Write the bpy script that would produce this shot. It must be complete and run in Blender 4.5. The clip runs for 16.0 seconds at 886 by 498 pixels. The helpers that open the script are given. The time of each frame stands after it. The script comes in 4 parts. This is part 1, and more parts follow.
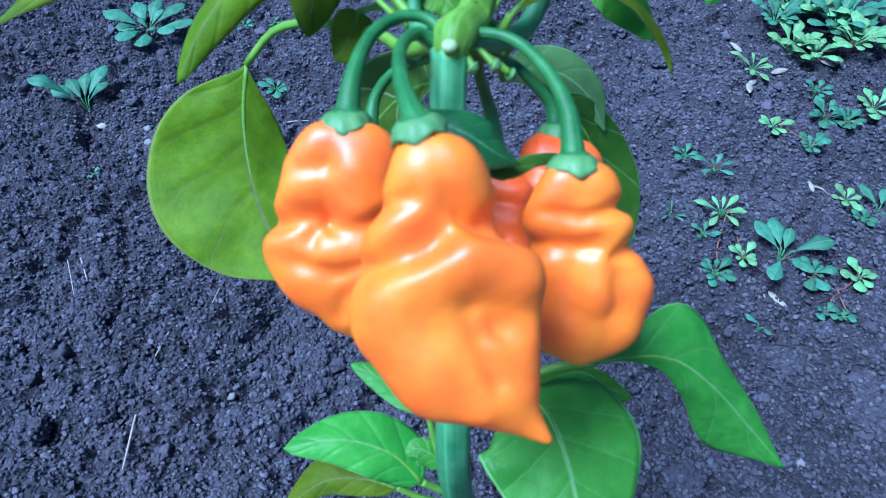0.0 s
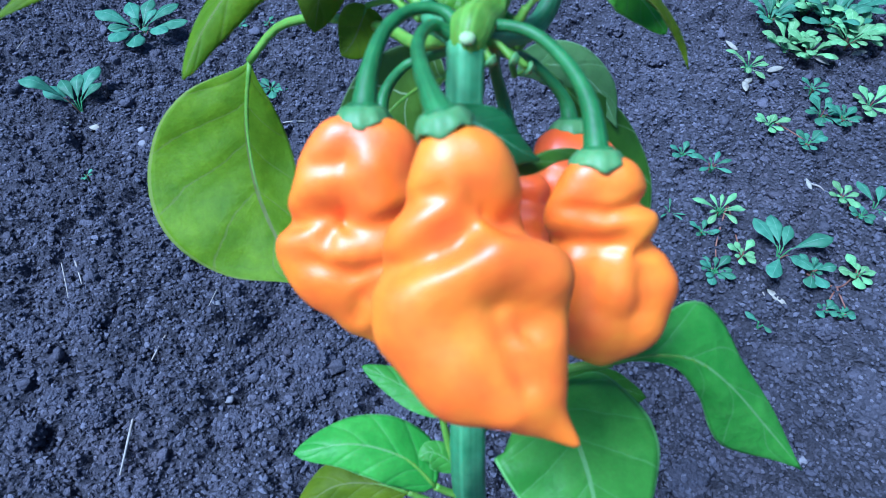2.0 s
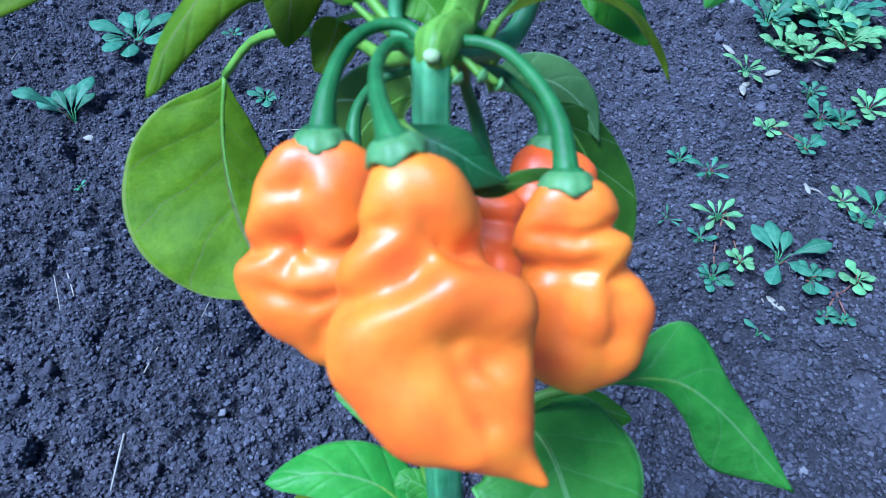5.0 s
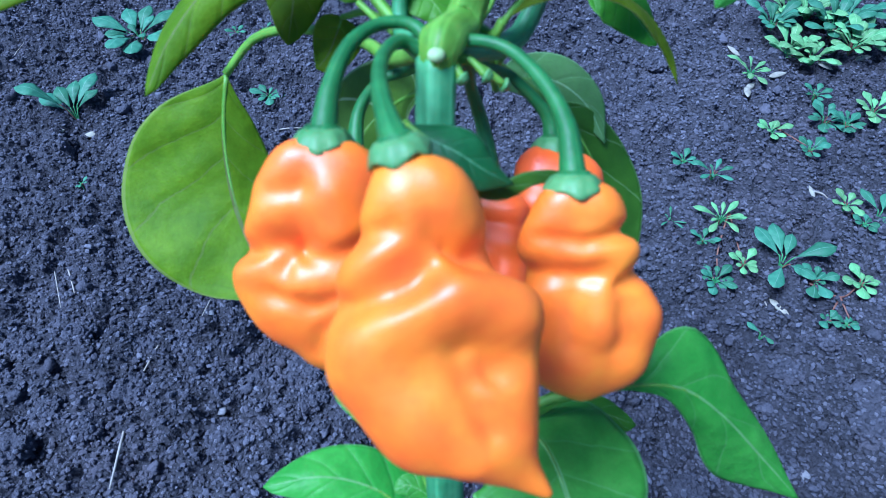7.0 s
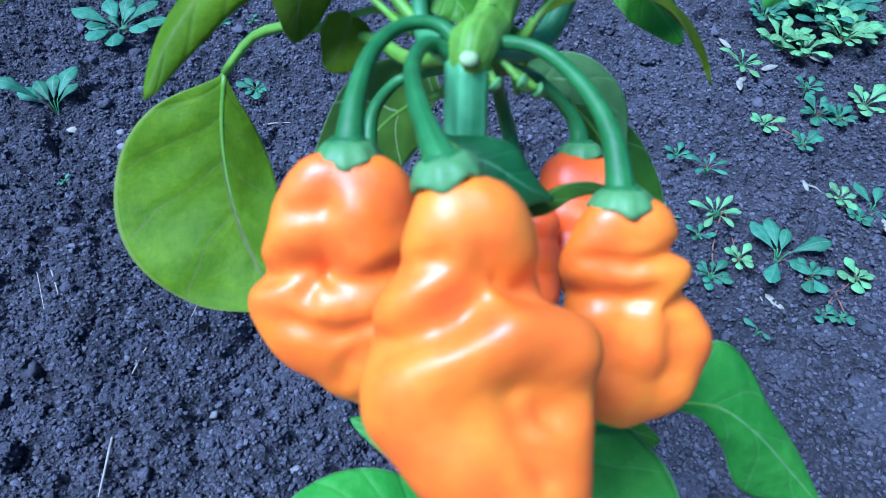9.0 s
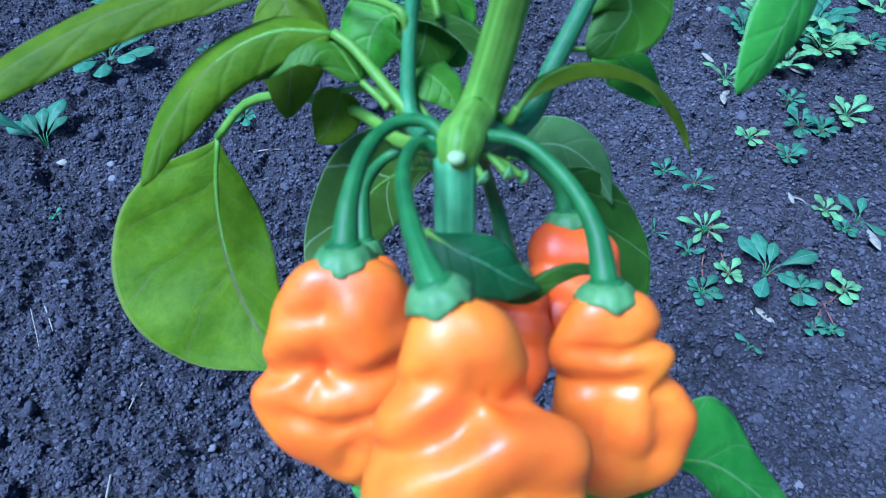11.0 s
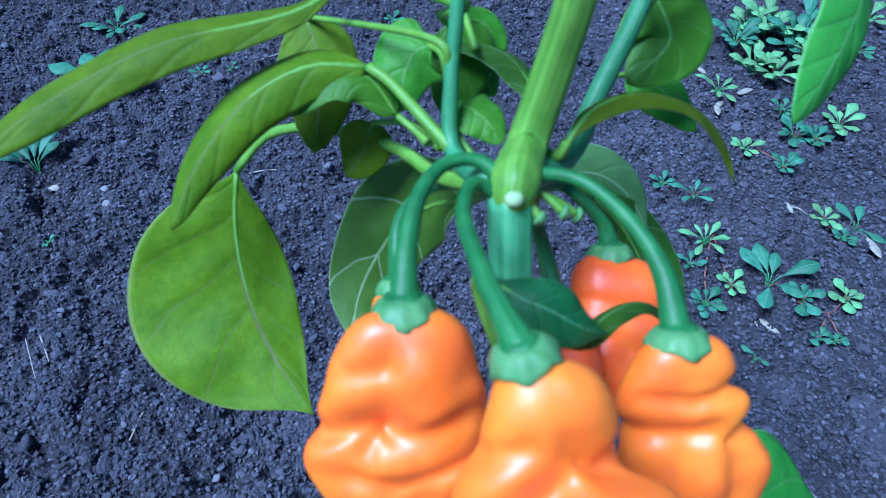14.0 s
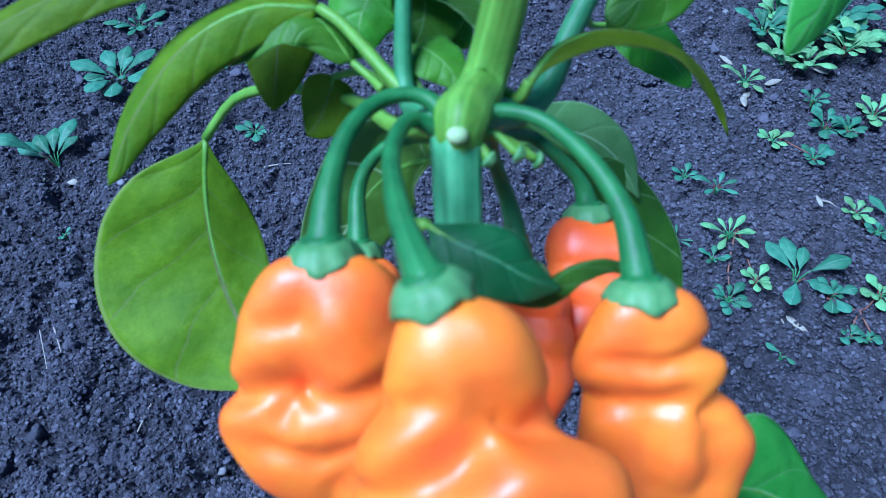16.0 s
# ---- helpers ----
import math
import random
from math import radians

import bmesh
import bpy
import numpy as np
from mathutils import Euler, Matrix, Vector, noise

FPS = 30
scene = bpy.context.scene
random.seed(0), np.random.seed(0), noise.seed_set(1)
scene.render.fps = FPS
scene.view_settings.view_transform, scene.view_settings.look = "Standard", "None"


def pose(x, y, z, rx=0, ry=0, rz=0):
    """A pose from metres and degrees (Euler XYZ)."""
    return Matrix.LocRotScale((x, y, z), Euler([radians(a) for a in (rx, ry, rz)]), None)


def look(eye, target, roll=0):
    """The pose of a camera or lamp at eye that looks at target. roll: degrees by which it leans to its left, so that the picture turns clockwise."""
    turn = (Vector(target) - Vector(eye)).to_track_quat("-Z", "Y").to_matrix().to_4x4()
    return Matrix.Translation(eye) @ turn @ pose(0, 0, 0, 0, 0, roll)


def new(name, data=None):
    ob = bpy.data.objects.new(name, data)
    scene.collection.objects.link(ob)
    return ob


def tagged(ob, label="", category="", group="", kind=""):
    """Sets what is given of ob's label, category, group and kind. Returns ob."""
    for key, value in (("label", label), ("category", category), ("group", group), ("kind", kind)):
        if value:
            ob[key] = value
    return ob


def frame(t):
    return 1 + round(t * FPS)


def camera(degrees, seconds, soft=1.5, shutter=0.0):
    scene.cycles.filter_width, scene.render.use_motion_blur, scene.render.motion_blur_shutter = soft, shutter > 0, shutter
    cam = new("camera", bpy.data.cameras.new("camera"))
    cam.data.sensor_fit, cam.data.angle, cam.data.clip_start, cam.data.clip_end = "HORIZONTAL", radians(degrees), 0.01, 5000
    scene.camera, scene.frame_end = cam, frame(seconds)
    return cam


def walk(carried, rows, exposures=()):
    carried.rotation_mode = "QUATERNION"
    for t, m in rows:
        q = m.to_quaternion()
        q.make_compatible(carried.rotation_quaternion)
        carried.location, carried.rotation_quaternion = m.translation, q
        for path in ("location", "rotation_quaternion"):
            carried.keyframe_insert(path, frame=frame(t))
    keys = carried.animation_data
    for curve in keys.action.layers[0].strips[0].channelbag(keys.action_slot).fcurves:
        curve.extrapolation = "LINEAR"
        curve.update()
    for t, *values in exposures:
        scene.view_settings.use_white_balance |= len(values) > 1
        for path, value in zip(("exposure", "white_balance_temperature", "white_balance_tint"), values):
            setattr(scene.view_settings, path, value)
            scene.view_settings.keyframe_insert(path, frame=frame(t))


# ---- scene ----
# ---------------------------------------------------------------- camera
cam = camera(70.0, 16.0, soft=0.6)
PATH = [
    (0, -0.0007, 0.0018, 0.6703, 37.76, -0.04, -0.00),
    (0.5, -0.0035, 0.0025, 0.6741, 38.25, 0.21, -0.47),
    (1, -0.0017, 0.0061, 0.6689, 37.72, -0.15, -0.60),
    (1.5, -0.0048, 0.0074, 0.6685, 38.15, -0.33, -0.42),
    (2, -0.0076, 0.0044, 0.6660, 37.82, -0.27, -0.71),
    (2.5, 0.0042, 0.0115, 0.6643, 38.20, 0.21, -0.30),
    (3, 0.0069, 0.0062, 0.6655, 38.64, 0.42, -0.04),
    (3.5, -0.0168, 0.0094, 0.6641, 38.15, -0.61, -0.70),
    (4, -0.0236, 0.0119, 0.6673, 38.14, -0.94, -1.34),
    (4.5, -0.0179, 0.0120, 0.6642, 38.08, -1.03, -1.21),
    (5, 0.0021, 0.0133, 0.6637, 38.21, 0.20, -0.95),
    (7.5, 0.0014, 0.0170, 0.6599, 38.08, -0.03, -0.43),
    (8, 0.0002, 0.0190, 0.6557, 37.80, -0.10, -0.74),
    (10.5, -0.0225, 0.0420, 0.6619, 37.31, -1.49, -3.25),
    (11, -0.0092, 0.0414, 0.6733, 38.13, -0.29, -3.40),
    (11.5, 0.0062, 0.0397, 0.6765, 38.76, 1.05, -2.91),
    (12, 0.0010, 0.0415, 0.6677, 38.37, 0.49, -3.27),
    (12.5, -0.0001, 0.0414, 0.6703, 38.84, 0.57, -3.57),
    (13, -0.0154, 0.0475, 0.6655, 38.87, -0.20, -3.86),
    (13.5, -0.0303, 0.0512, 0.6620, 38.91, -0.56, -4.59),
    (14, -0.0245, 0.0530, 0.6726, 39.25, -0.19, -5.09),
    (14.5, -0.0272, 0.0562, 0.6694, 39.02, -0.07, -4.88),
    (15, -0.0154, 0.0475, 0.6656, 39.47, 0.23, -4.04),
    (15.5, -0.0068, 0.0525, 0.6517, 39.43, 0.92, -3.01),
    (16, -0.0051, 0.0527, 0.6516, 39.55, 1.64, -3.33),
]

cam.data.dof.use_dof = True
cam.data.dof.focus_distance, cam.data.dof.aperture_fstop = 0.85, 22.0
walk(cam, [(t, pose(x, y, z, rx, ry, rz)) for t, x, y, z, rx, ry, rz in PATH], exposures=[(0.0, 0.98, 4280, 8), (8.0, 0.95, 4250, 8), (11.0, 0.83, 4150, 8), (16.0, 0.78, 4150, 8)])

# ---------------------------------------------------------------- light
world = bpy.data.worlds.new("sky")
scene.world = world
world.use_nodes = True
wn = world.node_tree
sky = wn.nodes.new("ShaderNodeTexSky")
sky.sky_type, sky.sun_disc = "NISHITA", False
sky.sun_elevation, sky.sun_rotation = radians(64), radians(-108)
wn.nodes["Background"].inputs[1].default_value = 0.045
wn.links.new(sky.outputs[0], wn.nodes["Background"].inputs[0])
sun = new("sun", bpy.data.lights.new("sun", "SUN"))
sun.data.energy, sun.data.angle, sun.data.color = 3.7, radians(28), (1.0, 0.98, 0.95)
sun.matrix_world = look((-1.25, -0.32, 2.7), (0, 0.2, 0))


# ---------------------------------------------------------------- materials
def material(name, rough=0.6, spec=0.5):
    mat = bpy.data.materials.new(name)
    mat.use_nodes = True
    nt = mat.node_tree
    bsdf = nt.nodes["Principled BSDF"]
    bsdf.inputs["Roughness"].default_value = rough
    bsdf.inputs["Specular IOR Level"].default_value = spec
    return mat, nt, bsdf


def noise_node(nt, scale, detail=4.0, rough=0.55, coords="Object"):
    tc = nt.nodes.new("ShaderNodeTexCoord")
    n = nt.nodes.new("ShaderNodeTexNoise")
    n.inputs["Scale"].default_value, n.inputs["Detail"].default_value, n.inputs["Roughness"].default_value = scale, detail, rough
    nt.links.new(tc.outputs[coords], n.inputs["Vector"])
    return n.outputs["Fac"]


def ramp(nt, fac, stops):
    r = nt.nodes.new("ShaderNodeValToRGB")
    els = r.color_ramp.elements
    while len(els) < len(stops):
        els.new(0.5)
    for e, (at_, col) in zip(els, stops):
        e.position, e.color = at_, (*col, 1)
    nt.links.new(fac, r.inputs[0])
    return r.outputs[0]


def mix(nt, fac, a, b, kind="MIX"):
    m = nt.nodes.new("ShaderNodeMix")
    m.data_type, m.blend_type = "RGBA", kind
    for sock, val in ((m.inputs[0], fac), (m.inputs[6], a), (m.inputs[7], b)):
        if isinstance(val, (int, float)):
            sock.default_value = val
        elif isinstance(val, tuple):
            sock.default_value = (*val, 1)
        else:
            nt.links.new(val, sock)
    return m.outputs[2]


def math_node(nt, op, a, b=0.0, c=0.0):
    m = nt.nodes.new("ShaderNodeMath")
    m.operation = op
    for sock, val in zip(m.inputs, (a, b, c)):
        if isinstance(val, (int, float)):
            sock.default_value = val
        else:
            nt.links.new(val, sock)
    return m.outputs[0]


def bump(nt, bsdf, height, strength, distance):
    b = nt.nodes.new("ShaderNodeBump")
    b.inputs["Strength"].default_value, b.inputs["Distance"].default_value = strength, distance
    nt.links.new(height, b.inputs["Height"])
    nt.links.new(b.outputs[0], bsdf.inputs["Normal"])


def soil_material(name="garden_soil", lift=1.0):
    mat, nt, bsdf = material(name, 0.95, 0.2)
    big = noise_node(nt, 3.5, 5)
    fine = noise_node(nt, 160, 6, 0.7)
    dry = noise_node(nt, 9.0, 6, 0.65)
    col = ramp(nt, fine, [(0.34, (0.020 * lift, 0.0195 * lift, 0.024 * lift)), (0.66, (0.16 * lift, 0.155 * lift, 0.195 * lift))])
    col = mix(nt, ramp(nt, dry, [(0.5, (0, 0, 0)), (0.75, (1, 1, 1))]), col, (0.18 * lift, 0.175 * lift, 0.22 * lift))
    col = mix(nt, 0.45, col, ramp(nt, big, [(0.3, (0.056, 0.054, 0.068)), (0.7, (0.12, 0.117, 0.148))]))
    nt.links.new(col, bsdf.inputs["Base Color"])
    tc = nt.nodes.new("ShaderNodeTexCoord")
    vo = nt.nodes.new("ShaderNodeTexVoronoi")
    vo.inputs["Scale"].default_value = 210
    nt.links.new(tc.outputs["Object"], vo.inputs["Vector"])
    grain = math_node(nt, "SUBTRACT", noise_node(nt, 300, 8, 0.8), math_node(nt, "MULTIPLY", vo.outputs["Distance"], 0.9))
    bump(nt, bsdf, grain, 1.0, 0.006)
    return mat


def crumb_material():
    mat, nt, bsdf = material("soil_crumbs", 0.95, 0.2)
    geo = nt.nodes.new("ShaderNodeNewGeometry")
    col = ramp(nt, geo.outputs["Random Per Island"], [(0.0, (0.022, 0.021, 0.029)), (0.5, (0.105, 0.102, 0.138)), (0.9, (0.22, 0.216, 0.285)), (1.0, (0.42, 0.41, 0.50))])
    col = mix(nt, 0.4, col, ramp(nt, noise_node(nt, 300, 6, 0.7), [(0.34, (0.024, 0.023, 0.029)), (0.66, (0.21, 0.205, 0.26))]))
    col = mix(nt, 0.4, col, ramp(nt, noise_node(nt, 3.5, 5), [(0.3, (0.05, 0.048, 0.06)), (0.7, (0.17, 0.166, 0.21))]))
    col = mix(nt, ramp(nt, noise_node(nt, 7.0, 5, 0.65), [(0.5, (0, 0, 0)), (0.72, (0.5, 0.5, 0.5))]), col, (0.13, 0.112, 0.135))
    nt.links.new(col, bsdf.inputs["Base Color"])
    bump(nt, bsdf, noise_node(nt, 420, 6, 0.75), 1.0, 0.0035)
    return mat


def leaf_material(name, base, light, vein, veins=5.0, gloss=0.5, through_=0.35, side_mix=0.38, sheen=0.3):
    """Blade with a fan of side veins drawn by UV (u along the midrib, v across it)."""
    mat, nt, bsdf = material(name, gloss, sheen)
    uv = nt.nodes.new("ShaderNodeUVMap")
    sep = nt.nodes.new("ShaderNodeSeparateXYZ")
    nt.links.new(uv.outputs[0], sep.inputs[0])
    u, v = sep.outputs[0], sep.outputs[1]
    av = math_node(nt, "ABSOLUTE", v)
    wob = noise_node(nt, 60, 3)
    phase = math_node(nt, "ADD", math_node(nt, "SUBTRACT", u, math_node(nt, "MULTIPLY", math_node(nt, "POWER", av, 0.8), 0.22)), math_node(nt, "MULTIPLY", wob, 0.05))
    tri = math_node(nt, "PINGPONG", math_node(nt, "MULTIPLY", phase, veins), 0.5)
    side = math_node(nt, "LESS_THAN", tri, 0.02)
    mid = math_node(nt, "LESS_THAN", av, 0.028)
    lines = math_node(nt, "MAXIMUM", math_node(nt, "MULTIPLY", side, side_mix), mid)
    patch = noise_node(nt, 45, 4, 0.6)
    quilt = noise_node(nt, 130, 3, 0.5)
    col = mix(nt, ramp(nt, math_node(nt, "MULTIPLY_ADD", quilt, 0.4, math_node(nt, "MULTIPLY", patch, 0.6)), [(0.36, (0, 0, 0)), (0.64, (1, 1, 1))]), base, light)
    net = noise_node(nt, 900, 4, 0.6)
    col = mix(nt, 0.25, col, ramp(nt, net, [(0.3, (0.03, 0.06, 0.01)), (0.7, (0.3, 0.45, 0.08))]), "OVERLAY")
    info = nt.nodes.new("ShaderNodeObjectInfo")
    hsv = nt.nodes.new("ShaderNodeHueSaturation")
    nt.links.new(math_node(nt, "MULTIPLY_ADD", info.outputs["Random"], 0.02, 0.49), hsv.inputs["Hue"])
    nt.links.new(math_node(nt, "MULTIPLY_ADD", info.outputs["Random"], 0.45, 0.78), hsv.inputs["Value"])
    nt.links.new(col, hsv.inputs["Color"])
    col = mix(nt, lines, hsv.outputs[0], vein)
    col = mix(nt, math_node(nt, "MULTIPLY", math_node(nt, "GREATER_THAN", av, 0.965), 0.6), col, tuple(min(1.0, c * 1.5) for c in vein))
    nt.links.new(col, bsdf.inputs["Base Color"])
    h = math_node(nt, "ADD", math_node(nt, "MULTIPLY_ADD", net, 0.35, math_node(nt, "MULTIPLY", quilt, 2.2)), math_node(nt, "MULTIPLY", math_node(nt, "MINIMUM", tri, 0.16), 4.0))
    bump(nt, bsdf, h, 0.3, 0.0012)
    tr = nt.nodes.new("ShaderNodeBsdfTranslucent")
    nt.links.new(mix(nt, 0.5, col, (0.42, 0.58, 0.01)), tr.inputs[0])
    ms = nt.nodes.new("ShaderNodeMixShader")
    ms.inputs[0].default_value = through_
    nt.links.new(bsdf.outputs[0], ms.inputs[1])
    nt.links.new(tr.outputs[0], ms.inputs[2])
    nt.links.new(ms.outputs[0], nt.nodes["Material Output"].inputs[0])
    return mat


def fruit_material(name, deep, base, light):
    mat, nt, bsdf = material(name, 0.5, 0.85)
    n1 = noise_node(nt, 55, 3)
    n2 = noise_node(nt, 260, 4)
    col = ramp(nt, n1, [(0.2, deep), (0.5, base), (0.85, light)])
    col = mix(nt, 0.12, col, ramp(nt, n2, [(0.3, deep), (0.7, light)]))
    nt.links.new(col, bsdf.inputs["Base Color"])
    bsdf.inputs["Subsurface Weight"].default_value = 0.05
    bsdf.inputs["Subsurface Radius"].default_value = (1.0, 0.35, 0.06)
    bsdf.inputs["Subsurface Scale"].default_value = 0.006
    nt.links.new(math_node(nt, "MULTIPLY_ADD", n2, 0.14, 0.40), bsdf.inputs["Roughness"])
    bump(nt, bsdf, noise_node(nt, 180, 3), 0.12, 0.002)
    return mat


def stalk_material(name, dark, light, streak=0.42, scale=120):
    mat, nt, bsdf = material(name, 0.5, 0.4)
    n = noise_node(nt, scale, 4)
    col = ramp(nt, n, [(0.3, dark), (0.7, light)])
    uv = nt.nodes.new("ShaderNodeUVMap")
    st = nt.nodes.new("ShaderNodeVectorMath")
    st.operation = "MULTIPLY"
    st.inputs[1].default_value = (22, 1.5, 1)
    sn = nt.nodes.new("ShaderNodeTexNoise")
    sn.inputs["Scale"].default_value = 1.0
    nt.links.new(uv.outputs[0], st.inputs[0])
    nt.links.new(st.outputs[0], sn.inputs["Vector"])
    col = mix(nt, ramp(nt, sn.outputs["Fac"], [(0.42, (0, 0, 0)), (0.68, (streak, streak, streak))]), col, tuple(min(1.0, c * 1.7 + 0.03) for c in light))
    nt.links.new(col, bsdf.inputs["Base Color"])
    bsdf.inputs["Subsurface Weight"].default_value = 0.1
    bsdf.inputs["Subsurface Scale"].default_value = 0.002
    bump(nt, bsdf, noise_node(nt, 500, 3), 0.2, 0.001)
    return mat


def plain_material(name, dark, light, rough=0.8, scale=150):
    mat, nt, bsdf = material(name, rough, 0.3)
    nt.links.new(ramp(nt, noise_node(nt, scale, 5), [(0.3, dark), (0.7, light)]), bsdf.inputs["Base Color"])
    bump(nt, bsdf, noise_node(nt, scale * 4, 4), 0.3, 0.001)
    return mat


# Sheet darkened below the crumbs' tone, so gaps between them hold painted shade.
SOIL = soil_material(lift=0.72)
CRUMB = crumb_material()
LEAF = leaf_material("pepper_leaf", (0.10, 0.31, 0.035), (0.17, 0.44, 0.06), (0.24, 0.46, 0.14), gloss=0.46)
LEAF_YOUNG = leaf_material("young_pepper_leaf", (0.115, 0.19, 0.001), (0.205, 0.295, 0.002), (0.19, 0.225, 0.06), gloss=0.58, sheen=0.18)
LEAF_MID = leaf_material("mid_green_pepper_leaf", (0.10, 0.28, 0.012), (0.16, 0.37, 0.02), (0.22, 0.40, 0.09))
# Bluish blade with the shade between the fruits put into its colour.
LEAF_SHADE = leaf_material("shaded_bluish_pepper_leaf", (0.035, 0.14, 0.045), (0.06, 0.20, 0.065), (0.12, 0.28, 0.12))
LEAF_BACK = leaf_material("dull_pepper_leaf", (0.115, 0.21, 0.02), (0.165, 0.285, 0.035), (0.40, 0.52, 0.24), veins=3.4, through_=0.35, side_mix=0.85)
LEAF_PALE = leaf_material("pale_pepper_leaf", (0.16, 0.34, 0.10), (0.24, 0.44, 0.16), (0.34, 0.52, 0.24), veins=4.0)
# Dark olive blade colour; on the lower shaded leaf it also paints in shade.
LEAF_DARK = leaf_material("dark_olive_pepper_leaf", (0.07, 0.17, 0.012), (0.11, 0.24, 0.018), (0.24, 0.38, 0.12), side_mix=0.6)
WEED = leaf_material("weed_leaf", (0.065, 0.18, 0.115), (0.13, 0.30, 0.19), (0.2, 0.36, 0.24), veins=4.0, through_=0.2, side_mix=0.15)
WEED_LIGHT = leaf_material("pale_weed_leaf", (0.18, 0.37, 0.16), (0.30, 0.53, 0.24), (0.4, 0.58, 0.32), veins=4.0, through_=0.2, side_mix=0.15)
FRUIT = fruit_material("orange_fruit_skin", (0.96, 0.115, 0.0), (1.0, 0.20, 0.0), (1.0, 0.34, 0.0))
FRUIT_RED = fruit_material("red_orange_fruit_skin", (0.90, 0.08, 0.001), (0.97, 0.14, 0.001), (1.0, 0.24, 0.003))
STALK = stalk_material("green_stalk", (0.026, 0.105, 0.022), (0.055, 0.185, 0.04), 0.3)
STEM = stalk_material("green_stem", (0.10, 0.22, 0.014), (0.17, 0.32, 0.03))
STEM_BLUE = stalk_material("blue_green_stem", (0.05, 0.17, 0.055), (0.10, 0.27, 0.10))
CALYX = stalk_material("green_calyx", (0.05, 0.165, 0.035), (0.16, 0.31, 0.10), 0.35)
SCAR = plain_material("leaf_scar", (0.3, 0.42, 0.16), (0.45, 0.58, 0.28), 0.6)
STRAW = plain_material("dry_straw", (0.24, 0.21, 0.18), (0.4, 0.37, 0.33), 0.8)
DRY = plain_material("dry_leaf", (0.22, 0.2, 0.16), (0.38, 0.36, 0.3), 0.8)
RED_STEM = plain_material("reddish_weed_stem", (0.14, 0.06, 0.05), (0.25, 0.13, 0.09), 0.6)
PEBBLE = plain_material("pale_pebble", (0.16, 0.155, 0.17), (0.3, 0.29, 0.31), 0.8)

# axes of the tilted fruit truss: to the right, up along the hanging fruits, out towards the path
RIGHT, UP, OUT = Vector((1, 0, 0)), Vector((0, 0.788, 0.6157)), Vector((0, -0.6157, 0.788))


# ---------------------------------------------------------------- builders
def part(name, bm, mat, parent=None, label="", smooth=True):
    me = bpy.data.meshes.new(name)
    bm.to_mesh(me)
    bm.free()
    me.materials.append(mat)
    if smooth:
        me.polygons.foreach_set("use_smooth", [True] * len(me.polygons))
    ob = new(name, me)
    ob.parent = parent
    if label:
        ob["label"] = label
    return ob


def spline(points, n):
    """n + 1 places along a smooth curve through the points."""
    p = [Vector(q) for q in points]
    p = [2 * p[0] - p[1]] + p + [2 * p[-1] - p[-2]]
    out = []
    for k in range(n + 1):
        s = k / n * (len(p) - 3)
        i = min(int(s), len(p) - 4)
        t = s - i
        a, b, c, d = p[i:i + 4]
        out.append(0.5 * (2 * b + (c - a) * t + (2 * a - 5 * b + 4 * c - d) * t * t + (3 * b - a - 3 * c + d) * t ** 3))
    return out


def tube_bm(points, radii, n=20, sides=10, ribs=0.0, closed=True):
    """A tapered tube along a smooth curve; ribs gives it shallow lengthwise ridges."""
    bm = bmesh.new()
    uvl = bm.loops.layers.uv.new("UVMap")
    path = spline(points, n)
    rings, ref = [], None
    for k, c in enumerate(path):
        tan = (path[min(k + 1, n)] - path[max(k - 1, 0)]).normalized()
        if ref is None:
            ref = tan.orthogonal().normalized()
        ref = (ref - tan * ref.dot(tan)).normalized()
        bi = tan.cross(ref)
        s = k / n * (len(radii) - 1)
        i = min(int(s), len(radii) - 2)
        r = radii[i] + (radii[i + 1] - radii[i]) * (s - i)
        ring = []
        for a in range(sides):
            th = 2 * math.pi * a / sides
            rr = r * (1 + ribs * math.cos(5 * th) + 0.04 * noise.noise(c * 150 + Vector((a, 0, 0))))
            ring.append(bm.verts.new(c + (ref * math.cos(th) + bi * math.sin(th)) * rr))
        rings.append(ring)
    for k, (r0, r1) in enumerate(zip(rings, rings[1:])):
        for a in range(sides):
            fc = bm.faces.new((r0[a], r0[(a + 1) % sides], r1[(a + 1) % sides], r1[a]))
            for lp, (du, dv) in zip(fc.loops, ((0, 0), (1, 0), (1, 1), (0, 1))):
                lp[uvl].uv = ((a + du) / sides, (k + dv) / n)
    if closed:
        bm.faces.new(rings[0][::-1])
        bm.faces.new(rings[-1])
    return bm


def profile(values, s):
    """Half width at s of a blade whose half widths are given at even steps from its base to its tip."""
    x = s * (len(values) - 1)
    i = min(int(x), len(values) - 2)
    t = x - i
    a, b = values[max(i - 1, 0)], values[i]
    c, d = values[i + 1], values[min(i + 2, len(values) - 1)]
    return max(0.0, 0.5 * (2 * b + (c - a) * t + (2 * a - 5 * b + 4 * c - d) * t * t + (3 * b - a - 3 * c + d) * t ** 3))


def outline(s, blunt):
    """Half width of an ovate, pointed blade at s of its length."""
    w = math.sin(math.pi * min(1, s) ** blunt) ** 0.68
    return max(w, 0.0)


